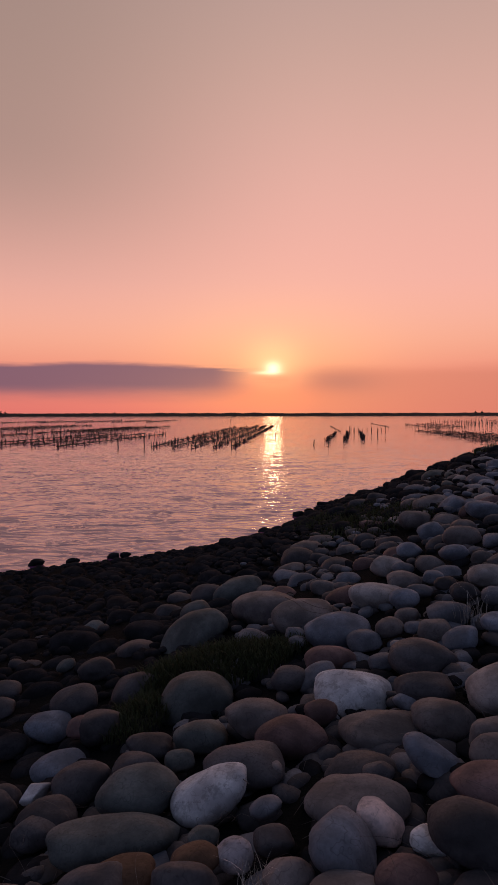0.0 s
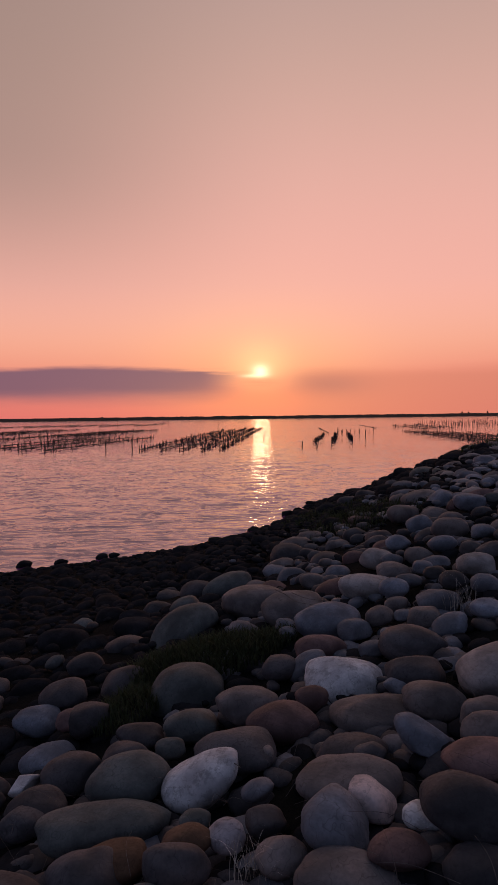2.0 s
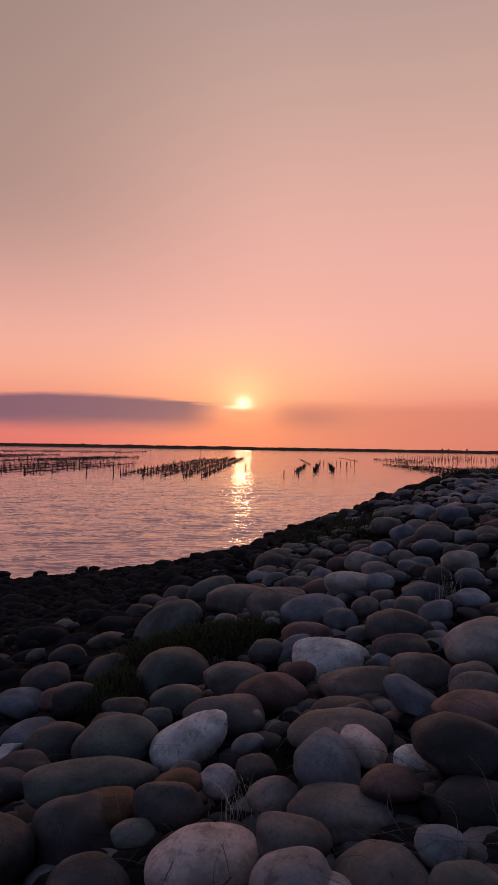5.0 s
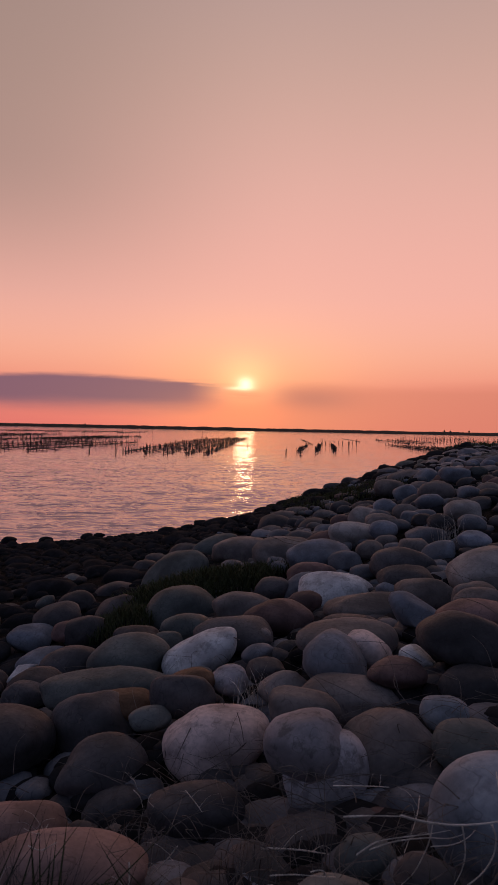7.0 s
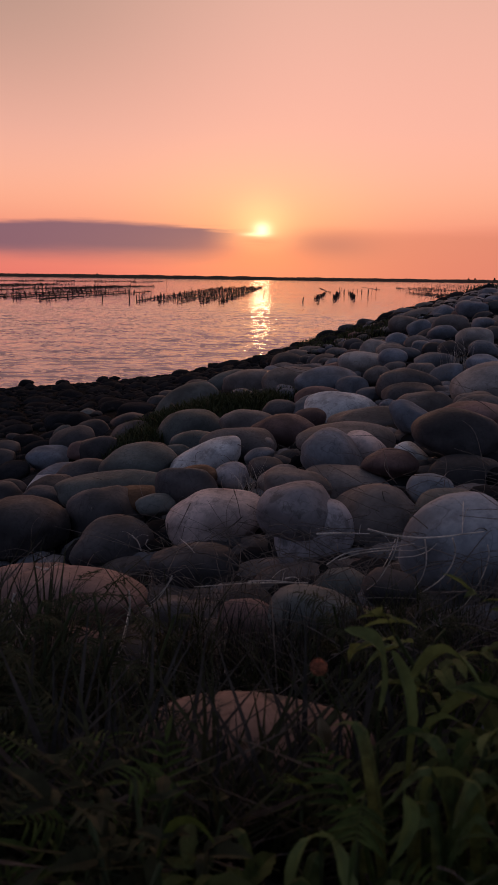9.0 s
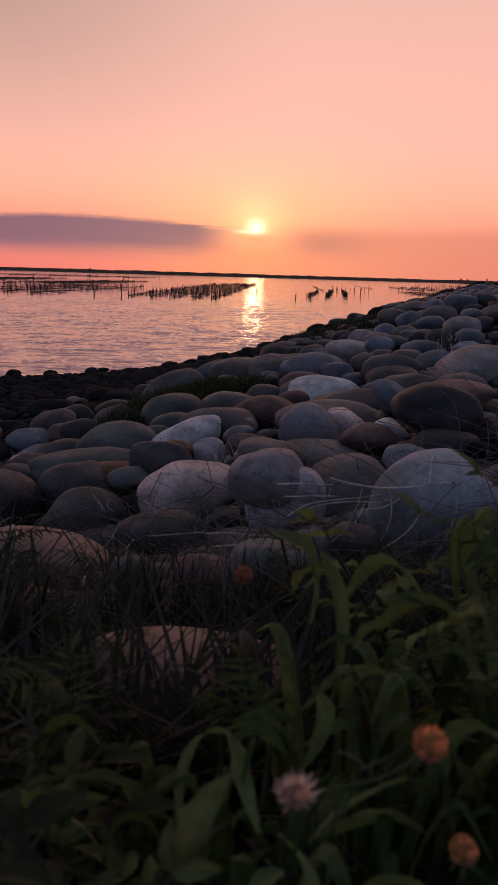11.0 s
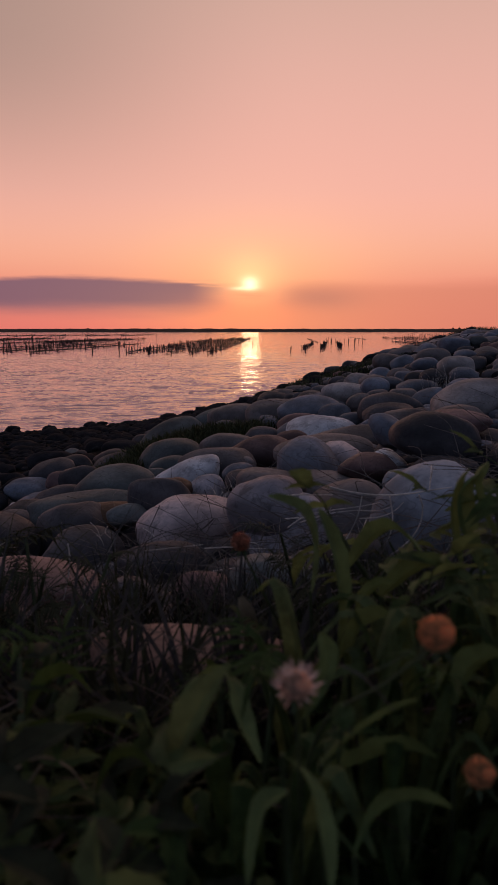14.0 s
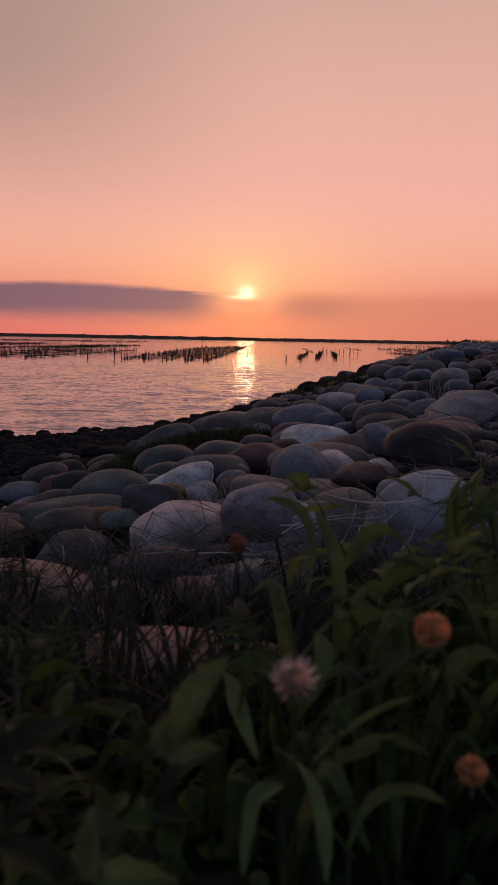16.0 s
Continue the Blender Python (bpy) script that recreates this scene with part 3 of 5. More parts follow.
boulder(0.962, 4.515, 1.332, 0.120, 0.102, 0.076, 5, "grey")
boulder(-1.185, 4.405, 0.871, 0.311, 0.257, 0.176, 8, "dark")
boulder(1.069, 4.403, 1.348, 0.223, 0.191, 0.143, 0, "brown")
boulder(0.420, 4.342, 1.184, 0.320, 0.261, 0.175, 0, "red")
boulder(1.430, 4.334, 1.426, 0.219, 0.188, 0.126, -5, "blue")
boulder(0.810, 4.279, 1.309, 0.078, 0.066, 0.049, 0, "pale")
boulder(-0.400, 4.223, 0.977, 0.486, 0.414, 0.294, 6, "slate")
boulder(-1.287, 4.217, 0.800, 0.275, 0.229, 0.161, -5, "blue")
boulder(1.168, 4.200, 1.366, 0.219, 0.186, 0.135, 20, "blue")
boulder(0.327, 4.151, 1.150, 0.251, 0.226, 0.166, 30, "grey")
boulder(0.699, 4.140, 1.251, 0.158, 0.137, 0.100, 5, "grey")
boulder(0.166, 4.137, 1.144, 0.214, 0.185, 0.140, 0, "dark")
boulder(-1.465, 4.069, 0.749, 0.211, 0.178, 0.129, 0, "wet")
boulder(0.902, 4.005, 1.327, 0.378, 0.320, 0.219, -5, "dark")
boulder(-0.912, 3.989, 0.909, 0.274, 0.240, 0.195, 25, "dark", 0.5)
boulder(-1.008, 3.982, 0.920, 0.180, 0.148, 0.112, 5, "red")
boulder(0.497, 3.794, 1.217, 0.424, 0.357, 0.217, -6, "white")
boulder(-1.052, 3.702, 0.840, 0.299, 0.227, 0.146, 0, "blue")
boulder(-0.294, 3.613, 1.070, 0.276, 0.218, 0.149, 0, "slate")
boulder(-0.012, 3.600, 1.175, 0.320, 0.256, 0.173, 0, "brown")
boulder(-0.554, 3.593, 1.009, 0.241, 0.195, 0.137, 0, "dark")
boulder(0.810, 3.570, 1.344, 0.288, 0.233, 0.156, 0, "dark")
boulder(0.304, 3.550, 1.229, 0.166, 0.143, 0.107, 0, "red")
boulder(0.719, 3.510, 1.304, 0.149, 0.128, 0.092, -5, "grey")
boulder(-1.235, 3.382, 0.858, 0.214, 0.183, 0.134, 0, "dark")
boulder(-0.567, 3.380, 1.023, 0.248, 0.191, 0.131, 0, "dark")
boulder(-0.832, 3.370, 0.951, 0.288, 0.242, 0.175, 8, "dark")
boulder(0.156, 3.353, 1.198, 0.343, 0.281, 0.188, 0, "red")
boulder(1.134, 3.347, 1.454, 0.383, 0.329, 0.213, 20, "pale")
boulder(-0.361, 3.346, 1.083, 0.146, 0.125, 0.092, 0, "slate")
boulder(-1.042, 3.342, 0.915, 0.154, 0.132, 0.096, 25, "shell")
boulder(-1.234, 3.323, 0.863, 0.219, 0.186, 0.134, 0, "dark")
boulder(0.560, 3.298, 1.264, 0.395, 0.313, 0.162, 4, "brown")
boulder(0.816, 3.236, 1.357, 0.276, 0.246, 0.167, -8, "brown")
boulder(-0.053, 3.116, 1.197, 0.349, 0.284, 0.151, 4, "dark")
boulder(-0.900, 3.087, 0.956, 0.264, 0.231, 0.172, 10, "dark")
boulder(0.057, 3.063, 1.212, 0.106, 0.092, 0.067, 0, "brown")
boulder(-0.492, 3.037, 1.120, 0.344, 0.265, 0.171, 5, "slate")
boulder(-0.910, 2.977, 0.971, 0.198, 0.168, 0.119, 5, "dark")
boulder(0.943, 2.976, 1.423, 0.199, 0.173, 0.113, 10, "brown")
boulder(-0.180, 2.972, 1.148, 0.347, 0.264, 0.172, 27, "white")
boulder(0.417, 2.940, 1.285, 0.295, 0.220, 0.114, 0, "dark")
boulder(0.686, 2.923, 1.285, 0.173, 0.148, 0.114, 10, "brown")
boulder(0.675, 2.894, 1.366, 0.243, 0.181, 0.129, -28, "blue", 0.7)
boulder(0.471, 2.854, 1.328, 0.126, 0.106, 0.077, 0, "dark")
boulder(0.909, 2.820, 1.430, 0.219, 0.181, 0.128, 5, "brown")
boulder(-0.534, 2.781, 1.079, 0.508, 0.273, 0.169, 2, "slate")
boulder(0.046, 2.752, 1.243, 0.126, 0.108, 0.077, 20, "grey")
boulder(0.475, 2.674, 1.326, 0.151, 0.126, 0.084, 0, "pink")
boulder(-0.177, 2.665, 1.184, 0.112, 0.095, 0.070, 0, "slate")
boulder(0.361, 2.644, 1.338, 0.370, 0.264, 0.133, 2, "brown")
boulder(0.804, 2.578, 1.457, 0.273, 0.216, 0.102, 5, "red")
boulder(0.074, 2.555, 1.251, 0.140, 0.117, 0.085, 0, "dark")
boulder(0.426, 2.533, 1.342, 0.183, 0.190, 0.103, -25, "palepink", 0.3)
boulder(-0.438, 2.524, 1.130, 0.228, 0.190, 0.101, 3, "orange")
boulder(-0.057, 2.498, 1.244, 0.131, 0.125, 0.097, 0, "mottled")
boulder(-0.514, 2.463, 1.072, 0.290, 0.247, 0.247, 0, "dark")
boulder(-0.183, 2.463, 1.244, 0.168, 0.143, 0.082, 6, "orange")
boulder(0.566, 2.411, 1.347, 0.144, 0.120, 0.083, -25, "white", 0.5)
boulder(0.289, 2.406, 1.353, 0.215, 0.245, 0.171, -4, "grey", 0.3)
boulder(0.119, 2.353, 1.274, 0.168, 0.146, 0.107, 5, "brown")
boulder(0.683, 2.335, 1.445, 0.293, 0.257, 0.173, -5, "dark")
boulder(-0.198, 2.331, 1.253, 0.212, 0.129, 0.130, 0, "dark")
boulder(-0.762, 2.327, 1.095, 0.311, 0.275, 0.200, 0, "dark")
boulder(0.568, 2.282, 1.309, 0.169, 0.124, 0.091, 0, "brown")
boulder(-0.287, 2.240, 1.218, 0.129, 0.108, 0.080, 0, "slate")
boulder(0.450, 2.236, 1.373, 0.182, 0.145, 0.083, 0, "red")
boulder(0.299, 2.205, 1.304, 0.299, 0.221, 0.136, 0, "brown")
boulder(0.668, 2.161, 1.355, 0.220, 0.167, 0.130, 5, "dark")
boulder(-0.395, 2.111, 1.121, 0.249, 0.212, 0.189, 5, "dark")
boulder(-0.079, 2.075, 1.227, 0.296, 0.255, 0.192, 3, "palepink")
boulder(0.149, 1.960, 1.374, 0.187, 0.153, 0.101, -3, "brown")
boulder(0.492, 1.908, 1.396, 0.123, 0.108, 0.086, -5, "ice")
boulder(0.345, 1.845, 1.335, 0.234, 0.231, 0.178, 0, "brown")
boulder(-0.528, 1.798, 1.156, 0.220, 0.152, 0.103, 0, "pink")
boulder(0.130, 1.779, 1.373, 0.190, 0.201, 0.147, 20, "mottled")
boulder(0.178, 1.770, 1.322, 0.206, 0.172, 0.152, 25, "mottled")
boulder(0.503, 1.731, 1.396, 0.176, 0.154, 0.103, 0, "slate")
boulder(-0.111, 1.730, 1.249, 0.220, 0.150, 0.106, 5, "dark")
boulder(-0.320, 1.443, 1.312, 0.284, 0.165, 0.111, -5, "pink")
boulder(0.202, 1.405, 1.361, 0.110, 0.087, 0.073, 5, "slate")
boulder(0.404, 1.339, 1.472, 0.229, 0.200, 0.192, 15, "ice")
boulder(-0.098, 1.295, 1.364, 0.083, 0.073, 0.055, 0, "dark")
boulder(-0.291, 1.234, 1.316, 0.171, 0.123, 0.085, 5, "pink")
boulder(0.252, 1.220, 1.455, 0.092, 0.078, 0.057, 0, "dark")
boulder(0.027, 1.219, 1.400, 0.097, 0.078, 0.055, 0, "red")
boulder(0.126, 1.199, 1.423, 0.142, 0.110, 0.076, 5, "slate")
boulder(0.030, 0.802, 1.446, 0.272, 0.163, 0.162, 3, "patchy")


def free_spot(x, y, r, slack=0.8):
    for ax, ay, al, aw in TAKEN:
        if ((x - ax) / (al + slack * r)) ** 2 + ((y - ay) / (aw + slack * r)) ** 2 < 1:
            return False
    return True


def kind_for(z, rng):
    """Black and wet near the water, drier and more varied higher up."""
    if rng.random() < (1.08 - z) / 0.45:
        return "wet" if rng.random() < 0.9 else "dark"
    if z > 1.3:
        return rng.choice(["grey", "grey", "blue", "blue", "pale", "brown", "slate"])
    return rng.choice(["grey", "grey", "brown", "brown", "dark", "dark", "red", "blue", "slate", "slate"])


def fill_near():
    """Stones between the named ones, each an object of its own."""
    rng = random.Random(11)
    for size, tries in ((0.34, 400), (0.24, 900), (0.17, 1500), (0.12, 900)):
        for _ in range(tries):
            y = rng.uniform(0.9, 8.5)
            x = rng.uniform(-0.48 * y - 0.3, 0.46 * y + 0.3)
            d = size * rng.uniform(0.8, 1.25)
            if y > 5 and size < 0.15 or len(NEAR) > 330:
                continue
            z = float(slope(x, y))
            if z < 0.6 and size > 0.2 or not free_spot(x, y, d / 2, 0.9):
                continue
            high = d * rng.uniform(0.5, 0.75)
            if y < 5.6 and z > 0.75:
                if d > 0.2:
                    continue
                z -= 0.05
            # mostly dark kinds, so gap shade is put into the fill's colour
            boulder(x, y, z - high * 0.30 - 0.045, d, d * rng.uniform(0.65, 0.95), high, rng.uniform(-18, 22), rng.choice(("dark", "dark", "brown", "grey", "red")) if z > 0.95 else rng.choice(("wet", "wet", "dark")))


def fill_far():
    """The rest of the embankment's stones, down to the water and away along the shore."""
    rng = random.Random(23)
    cells = {}
    verts, faces, slots = [], [], []
    names = list(STONE)
    fine = [stone_shape(2, (2, 2, 2), rng) for _ in range(24)]
    plain = [stone_shape(1, (2, 2, 2), rng) for _ in range(16)]

    def lay(x, y, d, z, look_of, sink, shapes):
        p, f = shapes[rng.randrange(len(shapes))]
        a, c = rng.uniform(0, 6.28), rng.uniform(-0.25, 0.25)
        p = p * np.array([d / 2, d / 2 * rng.uniform(0.62, 0.9), d / 2 * rng.uniform(0.36, 0.62)])
        turn = np.array(Euler((c, rng.uniform(-0.25, 0.25), a)).to_matrix())
        p = p @ turn.T + (x, y, z - sink * d)
        base = len(verts)
        verts.extend(p.tolist())
        faces.extend([[base + i for i in q] for q in f])
        slots.extend([names.index(look_of)] * len(f))

    plans = [((-9, 4), (2.5, 14), 0.38, 1600), ((-9, 4), (2.5, 14), 0.24, 3600), ((-9, 4), (2.5, 14), 0.15, 6000), ((-7, 1), (6, 13.5), 0.10, 9000),
             ((-3, 10), (7.2, 26), 0.5, 2600), ((-3, 10), (7.2, 26), 0.32, 3600), ((-3, 10), (7.2, 24), 0.18, 3000),
             ((0, 22), (22, 60), 0.42, 2600), ((-16, 8), (-7, 12), 0.32, 4200), ((-16, 8), (-7, 12), 0.2, 4200)]
    for (x0, x1), (y0, y1), size, tries in plans:
        xs = np.array([rng.uniform(x0, x1) for _ in range(tries)])
        ys = np.array([rng.uniform(y0, y1) for _ in range(tries)])
        zs, ss = slope(xs, ys), inland(xs, ys)
        for x, y, z, s in zip(xs.tolist(), ys.tolist(), zs.tolist(), ss.tolist()):
            d = size * rng.uniform(0.55, 1.4)
            side = abs(x) > 0.5 * y + 0.45
            if s < -0.12 or z > 1.745 or (not side and 0 < y < 8.5 and (z > 0.6 or size > 0.4)) or math.hypot(x - 0.05, y - 0.35) < 0.55:
                continue
            key = (int(x // 0.6), int(y // 0.6))
            close = [q for i in (-1, 0, 1) for j in (-1, 0, 1) for q in cells.get((key[0] + i, key[1] + j), ())]
            if any((x - q[0]) ** 2 + (y - q[1]) ** 2 < (0.42 * (d + q[2])) ** 2 for q in close):
                continue
            if y < 9 and not free_spot(x, y, d / 2, 0.6):
                continue
            cells.setdefault(key, []).append((x, y, d))
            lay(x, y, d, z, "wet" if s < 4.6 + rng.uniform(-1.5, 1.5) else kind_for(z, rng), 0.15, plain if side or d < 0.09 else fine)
    # packing stones under and between the upper ones, coloured dark to paint shade there
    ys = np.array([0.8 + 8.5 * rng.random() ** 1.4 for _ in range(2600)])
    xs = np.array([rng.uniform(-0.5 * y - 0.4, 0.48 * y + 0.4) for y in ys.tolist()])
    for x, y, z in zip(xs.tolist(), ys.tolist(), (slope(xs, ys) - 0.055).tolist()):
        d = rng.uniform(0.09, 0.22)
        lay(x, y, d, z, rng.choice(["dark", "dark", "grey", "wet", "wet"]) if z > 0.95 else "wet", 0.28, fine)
    me = bpy.data.meshes.new("rubble")
    me.from_pydata(verts, [], faces)
    for name in names:
        me.materials.append(STONE[name])
    me.polygons.foreach_set("material_index", slots)
    me.shade_smooth()
    tagged(new("rubble", me), "many dark rounded stones covering the embankment down to the waterline, gap shade put into their colour", "stones", kind="stuff")


fill_near()
fill_far()


# ---- oyster racks standing in the lagoon ----
rack_rng = random.Random(3)


def stick(bm, a, b, r, sides=5):
    """A tapered rough pole from a to b."""
    a, b = Vector(a), Vector(b)
    q = (b - a).to_track_quat("Z", "Y")
    rings = []
    for p, w in ((a, r), (b, r * 0.8)):
        rings.append([bm.verts.new(p + q @ Vector((w * math.cos(6.283 * k / sides), w * math.sin(6.283 * k / sides), 0))) for k in range(sides)])
    for k in range(sides):
        bm.faces.new((rings[0][k], rings[0][(k + 1) % sides], rings[1][(k + 1) % sides], rings[1][k]))
    bm.faces.new(rings[1])
    bm.faces.new(rings[0][::-1])


def tube(bm, points, r0, r1, sides=5):
    """A tapering bent stalk through the points."""
    pts = [Vector(p) for p in points]
    rings = []
    for k, p in enumerate(pts):
        way = pts[min(k + 1, len(pts) - 1)] - pts[max(k - 1, 0)]
        q = way.to_track_quat("Z", "Y")
        r = r0 + (r1 - r0) * k / (len(pts) - 1)
        rings.append([bm.verts.new(p + q @ Vector((r * math.cos(6.283 * j / sides), r * math.sin(6.283 * j / sides), 0))) for j in range(sides)])
    for a, b in zip(rings, rings[1:]):
        for j in range(sides):
            bm.faces.new((a[j], a[(j + 1) % sides], b[(j + 1) % sides], b[j]))
    bm.faces.new(rings[0][::-1])
    bm.faces.new(rings[-1])


def part(name, bm, material, parent, label=""):
    me = bpy.data.meshes.new(name)
    bm.to_mesh(me)
    bm.free()
    me.materials.append(material)
    ob = new(name, me)
    ob.parent = parent
    return tagged(ob, label) if label else ob


def pole_mesh(name, lean_x, lean_y, r, foot):
    bm = bmesh.new()
    stick(bm, (0, 0, foot), (lean_x, lean_y, 1), r)
    me = bpy.data.meshes.new(name)
    bm.to_mesh(me)
    bm.free()
    me.materials.append(WOOD)
    return me


POSTS = [pole_mesh("post", rack_rng.uniform(-0.10, 0.26), rack_rng.uniform(-0.2, 0.2), rack_rng.uniform(0.085, 0.115), -1.0) for _ in range(10)]
SLATS = [pole_mesh("slat", rack_rng.uniform(-0.05, 0.05), rack_rng.uniform(-0.1, 0.1), rack_rng.uniform(0.08, 0.11), 0.0) for _ in range(4)]


def rack(x, y, long, lean=0.045, wide=0.16, high=0.40, gap=1.25, rails=True, thick=0.8, turn=0.0):
    """One row of paired posts with rails, running away from the shore."""
    ob = tagged(new("oyster_rack"), "row of dark weathered wooden posts carrying oyster racks in shallow water", "oyster rack", "oyster racks")
    ob.matrix_world = pose(x, y, 0, 0, 0, turn)
    count = int(long / gap)
    for k in range(count):
        for side in (0, wide):
            if k and rack_rng.random() < 0.3:
                continue
            px, py = side + lean * k * gap + rack_rng.uniform(-0.1, 0.1), k * gap + rack_rng.uniform(-0.15, 0.15)
            h = high * rack_rng.uniform(0.75, 1.1) * (1.4 if k == 0 or rack_rng.random() < 0.05 else 1)
            post = new("post", rack_rng.choice(POSTS))
            post.parent = ob
            w = 0.5 * thick
            post.matrix_local = Matrix.Translation((px, py, 0)) @ Matrix.Diagonal((w, w, h, 1))
    if rails:
        for side in (0, wide):
            bm = bmesh.new()
            tube(bm, [(side + lean * k * gap, k * gap, high * 0.28 + rack_rng.uniform(-0.05, 0.04)) for k in range(count)], 0.045 * thick, 0.045 * thick, 5)
            part("rail", bm, WOOD, ob)
        for k in range(0, count):
            if rack_rng.random() < 0.3:
                slat = new("slat", rack_rng.choice(SLATS))
                slat.parent = ob
                slat.matrix_local = Matrix.Translation((lean * k * gap - 0.1, k * gap, high * 0.36)) @ pose(0, 0, 0, 0, 90, 0) @ Matrix.Diagonal((0.35, 0.35, wide + 0.2, 1))
    return ob


for start, long in ((-9.3, 66), (-7.7, 70), (-6.1, 78), (-4.5, 78), (-3.1, 78)):
    rack(start, 49.6 + rack_rng.uniform(0, 1.0), long, lean=0.042)
for start, first, long, lean in ((-24.5, 52.5, 30, 0.11), (-22.0, 52, 30, 0.11), (-19.4, 52, 30, 0.12), (-16.8, 50.3, 31, 0.125)):
    rack(start, first, long, lean=lean)
for k in range(4):
    rack(-31.0 + 2.1 * k, 83 + 1.2 * k, 38, lean=0.14)
for k in range(2):
    rack(-33.0 + 2.2 * k, 72 + k, 12, lean=0.17)
for k in range(4):
    rack(-47.0 + 2.6 * k, 92 + 2 * k, 40, lean=0.02)
for k in range(5):
    rack(-72 + 9 * k, 168 + 4 * k, 50, gap=2.4, thick=1.3)
for start, first, long, lean in ((5.0, 61.2, 25, 0.128), (6.7, 61.2, 29, 0.125), (8.7, 63.6, 25, 0.122)):
    rack(start, first, long, lean=lean, wide=0.22, high=0.34, gap=1.3)
rack(10.8, 91, 5.4, lean=0, wide=0.1, high=0.62, gap=0.6, rails=False, turn=-90)
rack(9.5, 92, 40, lean=0.05, wide=0.1, high=0.16, gap=2.5, thick=0.4)
rack(21.0, 119, 44, lean=0.07, wide=0.1, high=0.16, gap=2.5, thick=0.4)
for k in range(5):
    rack(19.1 + 1.5 * k, 58.9 - 0.6 * k, 42 - 3 * k, lean=0.055, high=0.34, gap=1.7, wide=0.5, thick=0.7)
for k in range(3):
    rack(26.5 + 3.5 * k, 105 + 5 * k, 40, lean=0.06, high=0.45, gap=2.2, thick=0.8)
for k in range(6):
    rack(39 + 4.5 * k, 118 + 5 * k, 60, lean=0.05, high=0.8, gap=2.8, rails=False, thick=0.8)


def lone_post(x, y, h):
    bm = bmesh.new()
    stick(bm, (0, 0, -0.5), (rack_rng.uniform(-0.08, 0.08), 0, h), 0.05, 7)
    ob = part("mooring_post", bm, WOOD, None)
    ob.matrix_world = pose(x, y, 0)
    tagged(ob, "single dark wooden post standing in the lagoon", "post", "lone posts")


for x, y, h in ((-12, 50.6, 0.75), (-9.9, 50.4, 0.9), (-20.3, 62, 1.2), (3.4, 54, 0.45), (4.6, 53, 0.3), (-42, 190, 1.8), (-27, 190, 1.9), (-12, 185, 1.8), (0.3, 70, 0.6), (12, 75, 0.8), (-31, 165, 1.5)):
    lone_post(x, y, h)


# ---- weeds, flowers, dry stalks and grass ----
green = random.Random(17)


def bend(points, steps=5):
    """A smooth line through a few points."""
    pts = [Vector(p) for p in points]
    out = []
    for k in range(len(pts) - 1):
        a, b, c, d = pts[max(k - 1, 0)], pts[k], pts[k + 1], pts[min(k + 2, len(pts) - 1)]
        for s in range(steps):
            t = s / steps
            out.append(0.5 * (2 * b + (c - a) * t + (2 * a - 5 * b + 4 * c - d) * t * t + (3 * b - a - 3 * c + d) * t ** 3))
    return out + [pts[-1]]


def leaflet(bm, root, way, normal, long, wide, rng, teeth=True):
    """A toothed blade, folded along its midrib and drooping to the tip."""
    way, normal = way.normalized(), normal.normalized()
    side = way.cross(normal).normalized()
    normal = side.cross(way)
    steps, droop = 7, rng.uniform(0.2, 0.75)
    rows = []
    for k in range(steps + 1):
        t = k / steps
        w = wide * (math.sin(math.pi * min(1, t * 0.93 + 0.07)) ** 0.8) * (1 - 0.35 * t)
        if teeth and 0 < k < steps and k % 2:
            w *= 1.22
        mid = root + way * (long * t) - normal * (droop * long * t * t)
        lift = normal * (0.28 * w)
        rows.append([bm.verts.new(mid + side * s * w / 2 + (lift if s else Vector())) for s in (-1, 0, 1)])
    for a, b in zip(rows, rows[1:]):
        for j in (0, 1):
            bm.faces.new((a[j], a[j + 1], b[j + 1], b[j]))


def compound_leaf(rng, long, pairs, broad):
    """A leaf of paired leaflets on one stalk, along +x, its face up."""
    bm = bmesh.new()
    sag = rng.uniform(0.15, 0.5)
    spine = [Vector((long * t, 0, long * (0.45 * t - sag * t * t))) for t in (0, 0.2, 0.4, 0.6, 0.8, 1.0)]
    tube(bm, spine, long * 0.012, long * 0.006, 4)
    for k in range(pairs):
        t = 0.28 + 0.66 * k / max(pairs - 1, 1)
        root = Vector((long * t, 0, long * (0.45 * t - sag * t * t)))
        size = long * (0.44 if broad else 0.36) * (0.72 + 0.4 * math.sin(math.pi * t)) * rng.uniform(0.85, 1.15)
        for s in (-1, 1):
            way = Vector((rng.uniform(0.35, 0.8), s, rng.uniform(-0.1, 0.3)))
            leaflet(bm, root, way, Vector((0, -0.2 * s, 1)), size, size * (0.46 if broad else 0.2), rng, broad)
    leaflet(bm, spine[-1], Vector((1, 0, 0.1)), Vector((0, 0, 1)), long * (0.55 if broad else 0.4), long * (0.25 if broad else 0.08), rng, broad)
    return bm


